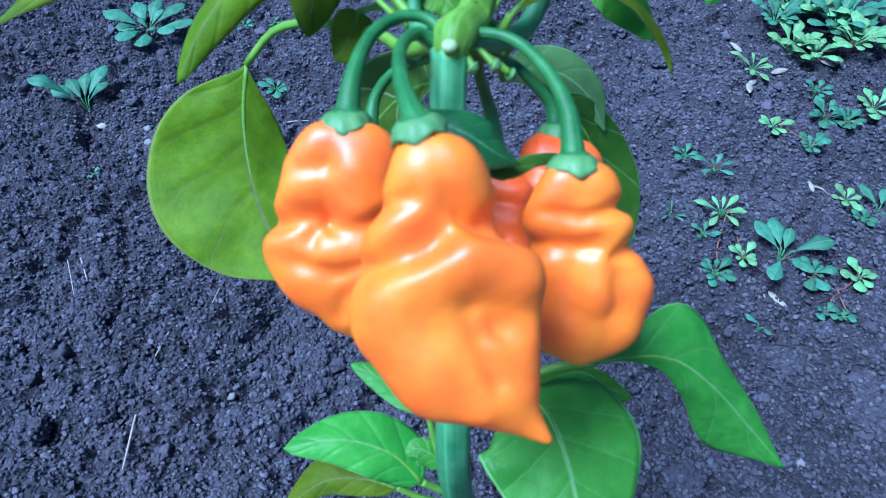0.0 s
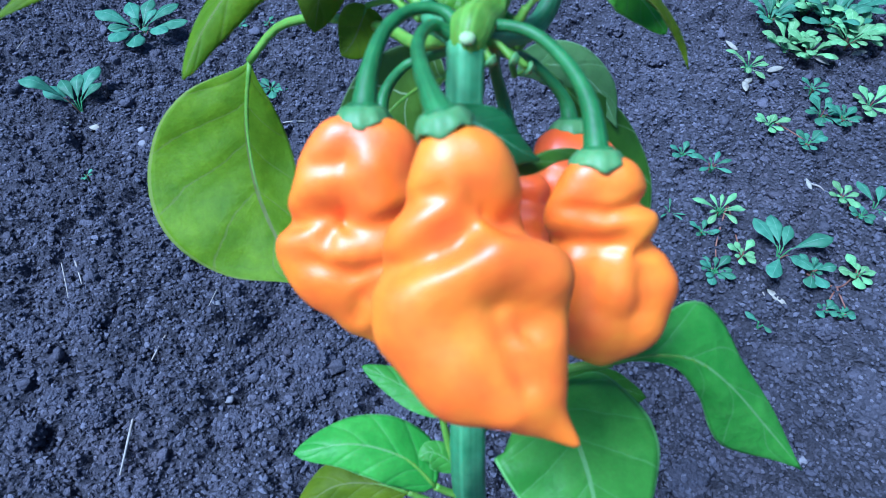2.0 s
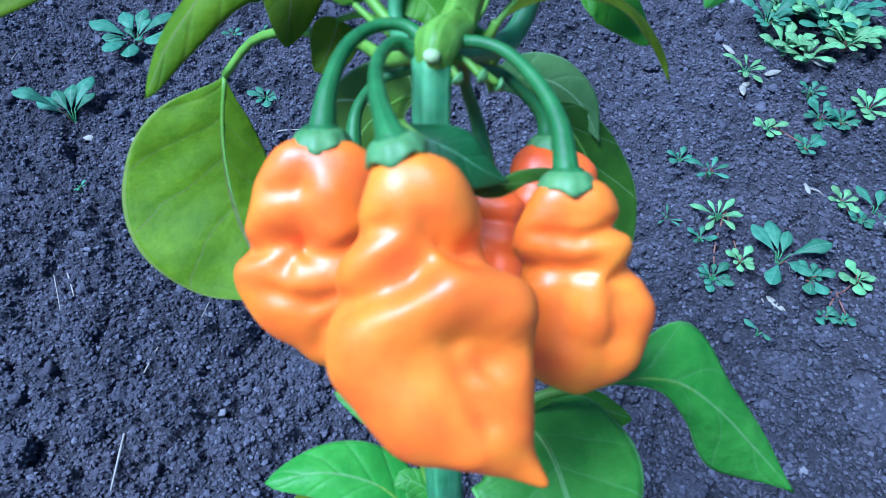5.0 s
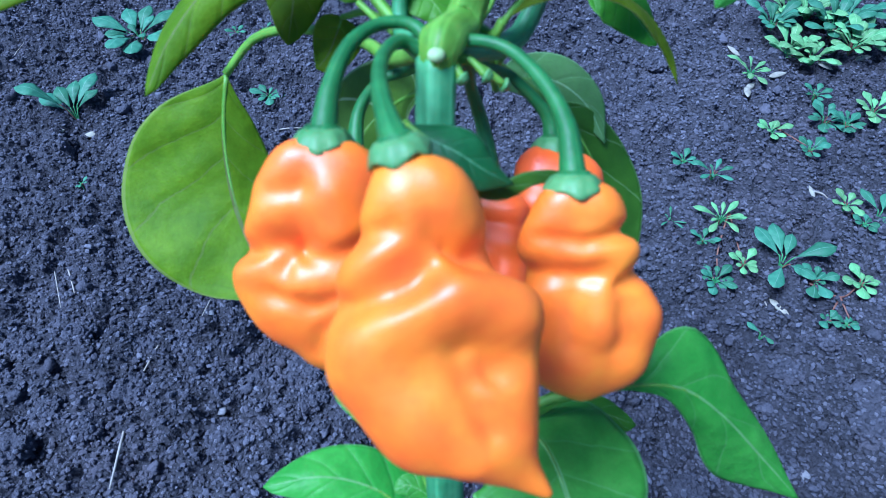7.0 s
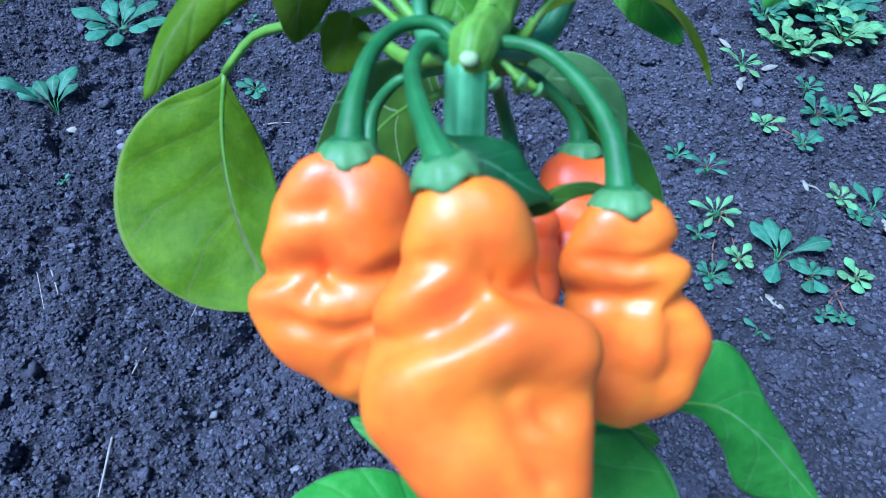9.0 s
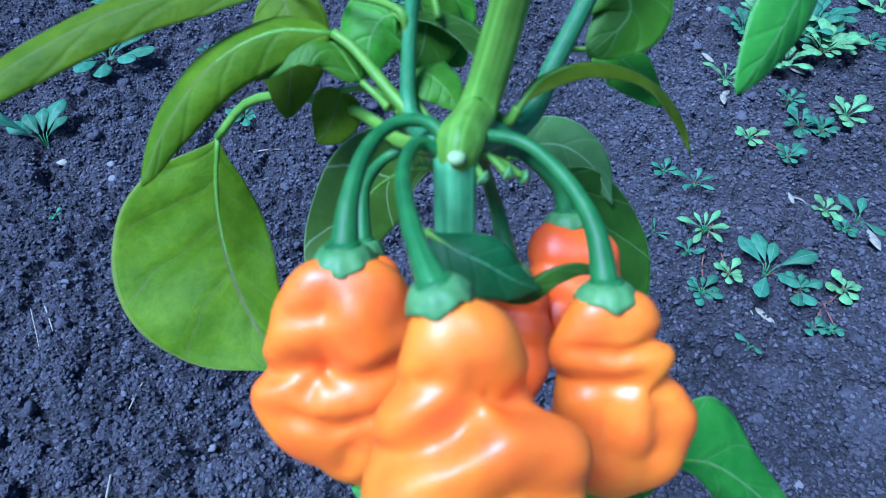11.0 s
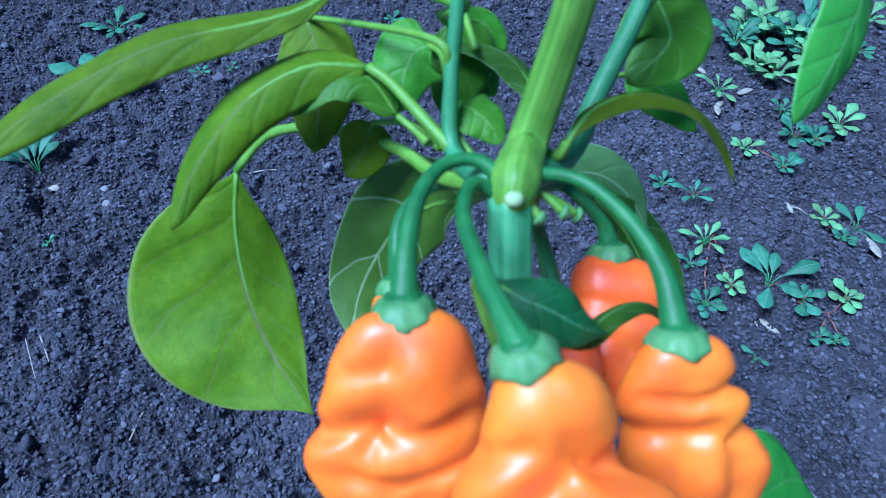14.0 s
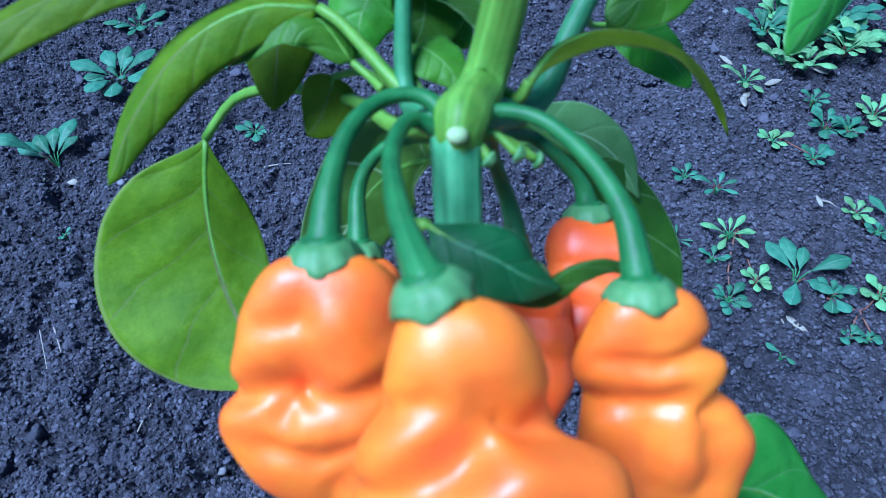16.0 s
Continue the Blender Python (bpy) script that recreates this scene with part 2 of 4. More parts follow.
def blade_bm(points, left, right, face, cup=0.15, blunt=0.75, nu=26, nv=8, pucker=0.03, twist=0.0, wave=0.14, seed=0, veins=5.0):
    """A leaf blade along its midrib: left and right half widths, the direction that its upper face looks, how far its sides bend back."""
    bm = bmesh.new()
    uvl = bm.loops.layers.uv.new("UVMap")
    path = spline(points, nu)
    rows = []
    for k, c in enumerate(path):
        s = k / nu
        tan = (path[min(k + 1, nu)] - path[max(k - 1, 0)]).normalized()
        nor = Vector(face)
        nor = (nor - tan * nor.dot(tan)).normalized()
        nor.rotate(Matrix.Rotation(twist * s, 3, tan))
        side = tan.cross(nor)
        row = []
        for j in range(-nv, nv + 1):
            v = j / nv
            half = right if v > 0 else left
            w = profile(half, s) + 0.0003 if isinstance(half, tuple) else half * (outline(s, blunt) + 0.012)
            q = c + side * (v * w * (1 - 0.35 * cup * abs(v)))
            ridge = abs(((s - 0.22 * abs(v) ** 0.8) * veins) % 1.0 - 0.5) * 2
            lift = -cup * abs(v) ** 1.6 * w + pucker * w * (0.5 - ridge) * (1 - abs(v) * 0.4) * min(1, 4 * abs(v))
            lift += wave * w * abs(v) * noise.noise(Vector((s * 5 + seed, v * 1.5, seed * 3.7)))
            row.append((bm.verts.new(q + nor * lift), (s, v)))
        rows.append(row)
    for r0, r1 in zip(rows, rows[1:]):
        for a, b, c, d in zip(r0, r0[1:], r1[1:], r1):
            fc = bm.faces.new((a[0], b[0], c[0], d[0]))
            for lp, (_, co) in zip(fc.loops, (a, b, c, d)):
                lp[uvl].uv = co
    return bm


def thicken(ob, t):
    m = ob.modifiers.new("thickness", "SOLIDIFY")
    m.thickness = t
    m.offset = 0
    return ob


LEAVES = [0]


def leaf(parent, points, left, right, face=OUT, mat=None, petiole=None, r=0.0013, label="", **kw):
    LEAVES[0] += 1
    ob = thicken(part("leaf", blade_bm(points, left, right, face, seed=LEAVES[0], **kw), mat or LEAF, parent, label), 0.0004)
    path = spline(points, 14)
    n = Vector(face).normalized()
    part("midrib", tube_bm([q - n * 0.0004 for q in path[:-1]], [r * 0.7, r * 0.4, r * 0.15], 14, 6), STEM, ob)
    if petiole:
        part("petiole", tube_bm(petiole, [r * 1.35, r * 1.1, r], 18, 8), STEM, ob)
    return ob


def fruit(parent, base, lumps, spine, stalk, cal, unit, mat, k=0.085, label="", creases=(), lean=0.0, stalk_r=(0.0022, 0.0017, 0.0018, 0.0022, 0.0035), axis=None):
    """A wrinkled pod: the soft union of folds (two ends as right, down, out, radius) round a spine, all in units from the base under its calyx."""
    base = Vector(base)
    lum = np.array(lumps, float)
    lum = lum.reshape(-1, 2, 4)
    ctr, along, rad, grow = lum[:, 0, :3], lum[:, 1, :3] - lum[:, 0, :3], lum[:, 0, 3], lum[:, 1, 3] - lum[:, 0, 3]
    len2 = (along ** 2).sum(1) + 1e-9
    kk = k * rad.mean()
    nu, nv = 64, 56
    path = np.array([tuple(q) for q in spline(spine, nu)])
    bm = bmesh.new()
    rings = []
    reach = np.linspace(0, 2.6 * rad.max(), 90)
    ref = np.array((1.0, 0, 0))
    for i in range(nu + 1):
        tan = path[min(i + 1, nu)] - path[max(i - 1, 0)]
        tan /= np.linalg.norm(tan)
        # fan the sections out near both ends so that they close
        e = 1 - 2 * i / nu
        open_ = np.sign(e) * max(0.0, abs(e) - 0.72) / 0.28
        a = ref - tan * ref.dot(tan)
        a /= np.linalg.norm(a)
        b = np.cross(tan, a)
        ring = []
        for j in range(nv):
            th = 2 * math.pi * j / nv
            d = math.cos(th) * a + math.sin(th) * b
            g = open_ * math.pi / 2 * 0.98
            d = d * math.cos(g) - tan * math.sin(g)
            q = path[i] + reach[:, None] * d
            off = q[:, None] - ctr[None]
            h = np.clip((off * along).sum(2) / len2, 0, 1)
            dist = np.linalg.norm(off - h[:, :, None] * along, axis=2) - rad - h * grow
            f = -kk * np.log(np.exp(np.clip(-dist / kk, -60, 60)).sum(1))
            inside = np.nonzero(f < 0)[0]
            if len(inside):
                m = min(inside[-1], len(reach) - 2)
                r = reach[m] + (reach[m + 1] - reach[m]) * f[m] / (f[m] - f[m + 1] + 1e-9)
            else:
                r = 0.4
            w = path[i] + r * d
            w3 = Vector(w)
            r2 = 1 + 0.045 * noise.noise(w3 * 0.11 + base * 40) + 0.014 * noise.noise(w3 * 0.3)
            front = min(1.0, max(0.0, (w[2] + 4) / 5))
            cut = 0.0
            for x0, y0, x1, y1, deep, wide in creases:
                ex, ey = x1 - x0, y1 - y0
                hh = min(1.0, max(0.0, ((w[0] - x0) * ex + (w[1] - y0) * ey) / (ex * ex + ey * ey)))
                gap = math.hypot(w[0] - x0 - hh * ex, w[1] - y0 - hh * ey)
                dent = deep * math.exp(-(gap / wide) ** 2)
                cut = max(cut, dent) if deep > 0 else cut + dent
            r2 -= 1.35 * front * cut / max(r, 4.0)
            w = path[i] + r * r2 * d
            g = 1 + lean * w[1] * unit / 0.16
            ring.append(bm.verts.new(base + (RIGHT * w[0] * g - UP * w[1] * g + OUT * (w[2] - lean * w[1])) * unit))
        rings.append(ring)
    for r0, r1 in zip(rings, rings[1:]):
        for j in range(nv):
            bm.faces.new((r0[j], r0[(j + 1) % nv], r1[(j + 1) % nv], r1[j]))
    bm.faces.new(rings[0][::-1])
    bm.faces.new(rings[-1])
    bmesh.ops.recalc_face_normals(bm, faces=bm.faces)
    for _ in range(3):
        bmesh.ops.smooth_vert(bm, verts=bm.verts, factor=0.5, use_axis_x=True, use_axis_y=True, use_axis_z=True)
    body = part("fruit", bm, mat, parent, label)
    calyx(body, base, axis or (Vector(stalk[-2]) - Vector(stalk[-1])).normalized(), cal)
    st = part("stalk", tube_bm(stalk, stalk_r, 26, 14, 0.03), STALK, body)
    # collar where the stalk meets the calyx
    ax = axis or (Vector(stalk[-2]) - Vector(stalk[-1])).normalized()
    part("collar", tube_bm([base + ax * cal * 0.62, base + ax * cal * 0.5, base + ax * cal * 0.34], [cal * 0.56, cal * 0.68, cal * 0.62], 6, 16, 0.04), STALK, body)
    return body


def calyx(body, base, axis, r):
    """A ribbed green cap with short uneven teeth."""
    bm = bmesh.new()
    u = axis.orthogonal().normalized()
    w = axis.cross(u)
    n, rings = 40, []
    for k in range(9):
        s = k / 8
        ring = []
        for j in range(n):
            th = 2 * math.pi * j / n
            tooth = 0.5 + 0.5 * math.cos(5 * th + 0.6 * math.sin(th))
            out = r * (0.5 + 0.62 * s ** 0.7 + 0.05 * math.cos(10 * th) * s)
            drop = r * (0.45 - 0.55 * s ** 1.7 - 0.30 * tooth * s ** 3)
            ring.append(bm.verts.new(Vector(base) + (u * math.cos(th) + w * math.sin(th)) * out + axis * drop))
        rings.append(ring)
    for r0, r1 in zip(rings, rings[1:]):
        for j in range(n):
            bm.faces.new((r0[j], r0[(j + 1) % n], r1[(j + 1) % n], r1[j]))
    return thicken(part("calyx", bm, CALYX, body, "ribbed green calyx"), 0.0009)


# ---------------------------------------------------------------- ground
def cells(x, y, size, seed):
    """Distance to the nearest of one random point per square cell, in cells, and that cell's random value."""
    gx, gy = np.floor(x / size).astype(np.int64), np.floor(y / size).astype(np.int64)
    best, val = np.full(x.shape, 9.0), np.zeros(x.shape)
    for dx in (-1, 0, 1):
        for dy in (-1, 0, 1):
            cx, cy = gx + dx, gy + dy
            h = (cx * 73856093 ^ cy * 19349663 ^ seed * 83492791) & 0xFFFFFF
            r1, r2, r3 = (h * 16807 % 65521) / 65521, (h * 48271 % 65519) / 65519, (h * 69621 % 65497) / 65497
            d = np.hypot(cx + r1 - x / size, cy + r2 - y / size)
            near = d < best
            best, val = np.where(near, d, best), np.where(near, r3, val)
    return best, val


def waves(x, y, scale, seed):
    r = np.random.RandomState(seed)
    out = np.zeros(x.shape)
    for k in range(10):
        a, ph, f = r.uniform(0, 6.28), r.uniform(0, 6.28), r.uniform(0.6, 1.6) / scale
        out += np.sin((x * math.cos(a) + y * math.sin(a)) * f * 6.28 + ph)
    return out / 10


def soil_height(x, y):
    away = np.maximum(np.maximum(np.abs(x) - 1.05, np.abs(y - 0.725) - 0.625), 0)
    near = np.clip(1 - away / 0.12, 0, 1)
    h = 0.018 * waves(x, y, 0.45, 3) * np.clip(1 - away / 1.2, 0, 1) + 0.010 * waves(x, y, 0.16, 4) * np.clip(1 - away / 0.3, 0, 1)
    for size, tall, seed in ((0.070, 0.016, 1), (0.030, 0.013, 2), (0.014, 0.009, 5), (0.0075, 0.005, 6)):
        wx, wy = x + 0.3 * size * waves(x, y, size * 1.7, seed + 20), y + 0.3 * size * waves(x, y, size * 1.7, seed + 30)
        d, v = cells(wx, wy, size, seed)
        h = h + near * tall * (0.25 + v) * np.sqrt(np.clip(1 - (d / 0.75) ** 2, 0, 1)) * (v > 0.25)
    return h - 0.016


def ground():
    def axis(lo, hi, step):
        mid = list(np.arange(lo, hi + 1e-6, step))
        far, d = [], step
        while sum(far) < 400:
            d *= 1.35
            far.append(d)
        c = np.cumsum(far)
        return np.array([lo - v for v in c[::-1]] + mid + [hi + v for v in c])
    xs, ys = axis(-1.05, 1.05, 0.0034), axis(0.1, 1.35, 0.0034)
    gx, gy = np.meshgrid(xs, ys)
    gz = soil_height(gx, gy)
    co = np.stack([gx, gy, gz], -1).reshape(-1, 3)
    nx, ny = len(xs), len(ys)
    i = (np.arange(ny - 1)[:, None] * nx + np.arange(nx - 1)).ravel()
    me = bpy.data.meshes.new("ground")
    me.from_pydata(co.tolist(), [], np.stack([i, i + 1, i + 1 + nx, i + nx], 1).tolist())
    me.materials.append(SOIL)
    me.polygons.foreach_set("use_smooth", [True] * len(me.polygons))
    tagged(new("ground", me), "dark crumbly dry garden soil, loosely hoed", "ground", kind="structure")


def crumbs(name, count, lo, hi, rng, subdiv, label):
    """Loose lumps of soil, half sunk, joined."""
    ico = bmesh.new()
    bmesh.ops.create_icosphere(ico, subdivisions=subdiv, radius=1)
    bv = np.array([v.co[:] for v in ico.verts])
    bf = np.array([[v.index for v in f.verts] for f in ico.faces])
    ico.free()
    k = np.arange(count)
    y = 0.08 + 1.3 * ((k * 0.75487766625 + rng.uniform(-0.001, 0.001, count)) % 1) ** 0.8
    x = (2 * ((k * 0.56984029 + rng.uniform(-0.002, 0.002, count)) % 1) - 1) * (0.42 + 0.62 * y)
    z = soil_height(x, y)
    r = lo * (hi / lo) ** (rng.uniform(0, 1, count) ** 1.7)
    verts, faces = [], []
    for k in range(count):
        jit = 1 + 0.45 * rng.uniform(-1, 1, (len(bv), 1))
        a = rng.uniform(0, 6.28)
        rot = np.array([[math.cos(a), -math.sin(a), 0], [math.sin(a), math.cos(a), 0], [0, 0, 1]])
        sc = np.array([rng.uniform(0.8, 1.3), rng.uniform(0.7, 1.1), rng.uniform(0.6, 1.0)])
        verts.append((bv * jit * sc) @ rot.T * r[k] + (x[k], y[k], z[k] + rng.uniform(-0.15, 0.8) * r[k]))
        faces.append(bf + k * len(bv))
    me = bpy.data.meshes.new(name)
    me.from_pydata(np.concatenate(verts).tolist(), [], np.concatenate(faces).tolist())
    me.materials.append(CRUMB)
    me.polygons.foreach_set("use_smooth", [subdiv > 1] * len(me.polygons))
    tagged(new(name, me), label, "soil", kind="stuff")


rng = np.random.RandomState(7)
ground()
crumbs("soil_crumbs", 115000, 0.0015, 0.0037, rng, 1, "small loose crumbs of dark dry soil")
crumbs("soil_clods", 350, 0.005, 0.010, rng, 2, "larger clods of dark dry soil")


def z_at(x, y):
    return float(soil_height(np.array([x]), np.array([y]))[0])


def settle(x, y, over=0.008):
    """Plan position moved to where the uneven soil lies under it."""
    k = 1 - (z_at(x, y) + over) / 0.67
    return x * k, y * k


# ---------------------------------------------------------------- pepper plant
plant = tagged(new("pepper_plant"), "green hot pepper plant with wrinkled orange fruits growing in bare soil", "pepper plant")
part("stem", tube_bm([(0.03, 0.13, -0.03), (0.025, 0.125, 0.15), (0.0049, 0.0802, 0.4152), (0.0030, 0.1068, 0.4842), (0.0010, 0.1358, 0.5348), (0.0013, 0.1574, 0.5631)], [0.008, 0.0072, 0.0062, 0.0054, 0.005, 0.0054], 44, 40, 0.05), STEM_BLUE, plant)
part("branch", tube_bm([(0.0013, 0.1540, 0.5579), (0.0026, 0.1591, 0.5657), (0.0092, 0.1770, 0.5618), (0.0147, 0.1822, 0.5816), (0.0180, 0.1835, 0.6033), (0.0224, 0.1933, 0.6370)], [0.0035, 0.006, 0.0054, 0.005, 0.0046, 0.004], 40, 40, 0.035), STEM, plant)
part("branch", tube_bm([(-0.0015, 0.1622, 0.5618), (-0.0093, 0.1856, 0.5524), (-0.0091, 0.1973, 0.5669), (-0.0067, 0.2064, 0.5845), (-0.0027, 0.2237, 0.6151)], [0.004, 0.0026, 0.0021, 0.002, 0.0017], 28, 12), STEM_BLUE, plant)
part("branch", tube_bm([(0.0035, 0.1631, 0.5612), (0.0246, 0.1872, 0.5477), (0.0349, 0.2010, 0.5593), (0.0463, 0.2139, 0.5778), (0.0584, 0.2326, 0.6062)], [0.0045, 0.0036, 0.003, 0.0027, 0.002], 28, 12), STEM_BLUE, plant)
sc = (0.0012, 0.1521, 0.5672)
bm = bmesh.new()
bmesh.ops.create_uvsphere(bm, u_segments=14, v_segments=10, radius=0.0023)
bmesh.ops.transform(bm, matrix=Matrix.Translation(sc) @ OUT.to_track_quat("Z", "Y").to_matrix().to_4x4() @ Matrix.Diagonal((1, 0.85, 0.6, 1)), verts=bm.verts)
part("leaf_scar", bm, SCAR, plant, "round pale green leaf scar")

for tip, start in (((0.0143, 0.1542, 0.5593), (0.0051, 0.1589, 0.5617)), ((0.0197, 0.1588, 0.5528), (0.0051, 0.1602, 0.5602)), ((0.0077, 0.1521, 0.5602), (0.0034, 0.1553, 0.5627))):
    tip, start = Vector(tip), Vector(start)
    bud = part("bud", tube_bm([start, (start + tip) / 2 + UP * 0.002, tip], [0.0011, 0.0009, 0.0012], 10, 8), STEM, plant, "pale green spent flower stub")
    part("bud_cap", tube_bm([tip + (start - tip).normalized() * 0.0006, tip, tip + (tip - start).normalized() * 0.0016], [0.0013, 0.0023, 0.0012], 6, 10), CALYX, bud)

# three large fruits in front
fruit(plant, (-0.0060, 0.1051, 0.5787),
      [(1, 6, 0, 6.5), (7, 9, 1, 8), (1, 11, 2, 8), (-5, 27, 1, 8.5), (9, 12, 0, 7.5), (12.5, 23, -1, 7.5), (-7, 37, -1, 9.5), (-3, 27, -2, 10),
       (-5, 37, 5, 8.5), (9, 27.5, 6, 9), (9, 27.5, 5, 9), (20.5, 32, 2, 8.5), (-4, 42, 0, 12), (5, 52, 2, 11.5), (19.5, 38, 0, 8.5), (20, 55, 1, 7.5), (4, 36, 6, 5.5), (13, 57, 6, 6.5), (14, 43, 7, 5.5), (17, 55, 6, 5.5),
       (5, 50, 2, 11.5), (18, 58, 2, 7.5), (18, 58, 2, 7.5), (28.5, 67, 3, 1.4)],
      [(2, 3, 0), (4, 13, 0), (7, 26, 0), (9, 40, 0), (14, 52, 1), (22, 60.5, 2), (28.5, 66.5, 3)],
      [(0.0002, 0.1568, 0.5626), (-0.0077, 0.1571, 0.5679), (-0.0116, 0.1444, 0.5720), (-0.0107, 0.1257, 0.5777), (-0.0083, 0.1132, 0.5793), (-0.0060, 0.1057, 0.5788)], 0.0054, 0.00095, FRUIT,
      label="large wrinkled orange pepper with a pointed tip", lean=0.3,
      creases=((24, 20.5, 11, 20, 5.6, 3.0), (11, 20, -2, 27, 5.4, 3.0), (-2, 27, -14, 31, 3.4, 2.8), (13, 29, -2, 36, -2.8, 3.6), (-2, 36, 8, 50, -1.6, 3.4), (21, 40, 14, 43, 3.2, 4.2), (14, 43, 17, 53, 2.4, 3.8), (-12, 18, -2, 15.5, 2.6, 2.2), (5, 44, 13, 58, 1.2, 2.8)), axis=(UP * 0.85 + OUT * 0.3 - RIGHT * 0.25).normalized())
fruit(plant, (-0.0257, 0.1284, 0.5601),
      [(-5, 8.1, 1, 9), (5, 9, 0, 9.5), (-8, 13.5, 2, 9), (-12, 22.5, 1, 8.5), (2, 14.4, 4, 9), (4, 23.4, 4, 8.5), (-15, 29.7, 0, 8.5), (-12, 35.1, 1, 8.5), (-7, 33.3, 4, 8), (5, 34.2, 4, 8),
       (8, 19.8, 0, 9), (7, 33.3, 0, 9), (-7, 34.2, 0, 11), (-2, 42.3, 0, 8.5), (-10, 38.7, 2, 6.5), (1, 41.4, 3, 7), (-1, 43.2, 0, 7.5), (3.5, 53.1, 0, 1.5)],
      [(0, 2.7, 0), (-3, 12.6, 0), (-6, 25.2, 0), (-6, 36, 0), (-1, 46.8, 0), (3.5, 54, 0)],
      [(0.0013, 0.1596, 0.5635), (-0.0052, 0.1656, 0.5670), (-0.0136, 0.1640, 0.5683), (-0.0205, 0.1538, 0.5691), (-0.0243, 0.1402, 0.5662), (-0.0256, 0.1293, 0.5606)], 0.0064, 0.001, FRUIT,
      label="wrinkled orange pepper with lumpy shoulders", lean=0.45,
      creases=((-20, 24.3, -10, 22.1, 3.6, 2.2), (-10, 22.1, 3, 26.1, 3.1, 2.0), (3, 26.1, 13, 22.5, 3.1, 2.0), (-12, 11.7, -4, 10.8, 1.7, 2.2), (-14, 33.3, -3, 36, 2.5, 2.0), (-3, 36, 10, 32.4, 2.2, 2.0), (-9, 25.2, -10, 33.3, 1.5, 2.2), (2, 36.9, -3, 45, 1.4, 2.2)), axis=(UP * 0.92 + OUT * 0.25).normalized())
fruit(plant, (0.0338, 0.1204, 0.5526),
      [(-2, 7, 0, 8.5), (5, 7, 0, 8.5), (-5, 13, 1, 8), (4, 14, 3, 7.5), (3, 17, 4, 6.5), (11, 16, 2, 6.5), (-2, 22, 0, 9), (0, 38, 0, 10.5), (10, 18, 3, 6.5), (7, 32, 5, 8),
       (6, 28, 0, 11), (6, 40, 0, 10.5), (14, 24, 1, 6.5), (16, 31, 2, 7.5), (16, 31, 2, 7.5), (14, 41, 2, 7.5), (2, 42, 1, 8.5), (6, 46, 0, 5)],
      [(0, 3, 0), (1, 12, 0), (4, 26, 0), (6, 38, 0), (6, 51, 0)],
      [(0.0018, 0.1589, 0.5630), (0.0095, 0.1624, 0.5644), (0.0196, 0.1589, 0.5643), (0.0278, 0.1473, 0.5628), (0.0327, 0.1347, 0.5593), (0.0338, 0.1216, 0.5531)], 0.0062, 0.00096, FRUIT,
      label="wrinkled orange pepper with a deep side fold", lean=0.5,
      creases=((-9, 12, 2, 13.5, 1.6, 1.9), (2, 13.5, 15, 10.5, 2.0, 1.9), (-10, 21, 7, 20.5, 2.4, 2.2), (18, 20.5, 12, 23, 2.6, 2.4), (1, 24, 0, 36, 0.9, 3.4), (12, 25, 13, 36, 1.1, 2.4), (-8, 33, -3, 44, 0.8, 2.6)), axis=(UP * 0.95 + OUT * 0.2).normalized())
# fruits behind the stem
fruit(plant, (0.0400, 0.1737, 0.5162),
      [(-3, 7, 0, 7.5), (5, 9, 1, 7.5), (-5, 15, 1, 6.5), (6, 20, 2, 7), (7, 14, 0, 6), (3, 28, 0, 8), (-4, 24, 1, 7), (4, 34, 0, 6.5), (3, 34, 0, 6), (3, 43, 0, 1.5)],
      [(0, 3, 0), (1, 14, 0), (2, 28, 0), (3, 44, 0)],
      [(0.0021, 0.1594, 0.5608), (0.0212, 0.1839, 0.5389), (0.0280, 0.1837, 0.5340), (0.0375, 0.1804, 0.5241), (0.0401, 0.1745, 0.5168)], 0.0064, 0.0013, FRUIT_RED,
      label="wrinkled red-orange pepper hanging behind the stem", axis=(UP * 0.95 + OUT * 0.2).normalized())
fruit(plant, (0.0183, 0.1523, 0.5185),
      [(-2, 7, 0, 8), (6, 9, 1, 7.5), (-5, 17, 1, 7), (6, 20, 2, 7.5), (6, 14, 0, 7), (5, 32, 0, 8.5), (-4, 26, 1, 8), (3, 38, 0, 7), (3, 38, 0, 7), (3, 46, 0, 3)],
      [(0, 3, 0), (1, 14, 0), (2, 28, 0), (3, 47, 0)],
      [(0.0021, 0.1594, 0.5608), (0.0092, 0.1639, 0.5568), (0.0110, 0.1686, 0.5452), (0.0153, 0.1665, 0.5308), (0.0183, 0.1530, 0.5191)], 0.0060, 0.00085, FRUIT_RED,
      label="shaded red-orange pepper deep in the truss", axis=(UP * 0.95 + OUT * 0.2).normalized())
fruit(plant, (-0.0277, 0.1744, 0.5051),
      [(-2, 7, 0, 7.5), (5, 9, 1, 7.5), (-4, 17, 1, 7), (5, 20, 2, 7), (5, 14, 0, 7), (3, 30, 0, 7.5), (-3, 24, 1, 7), (1, 38, 0, 5)],
      [(0, 3, 0), (1, 14, 0), (2, 26, 0), (1, 42, 0)],
      [(0.0002, 0.1602, 0.5602), (-0.0087, 0.1917, 0.5337), (-0.0185, 0.1953, 0.5268), (-0.0265, 0.1912, 0.5164), (-0.0277, 0.1751, 0.5057)], 0.0066, 0.001, FRUIT,
      label="orange pepper half hidden behind the stem", axis=(UP * 0.95 + OUT * 0.2).normalized())

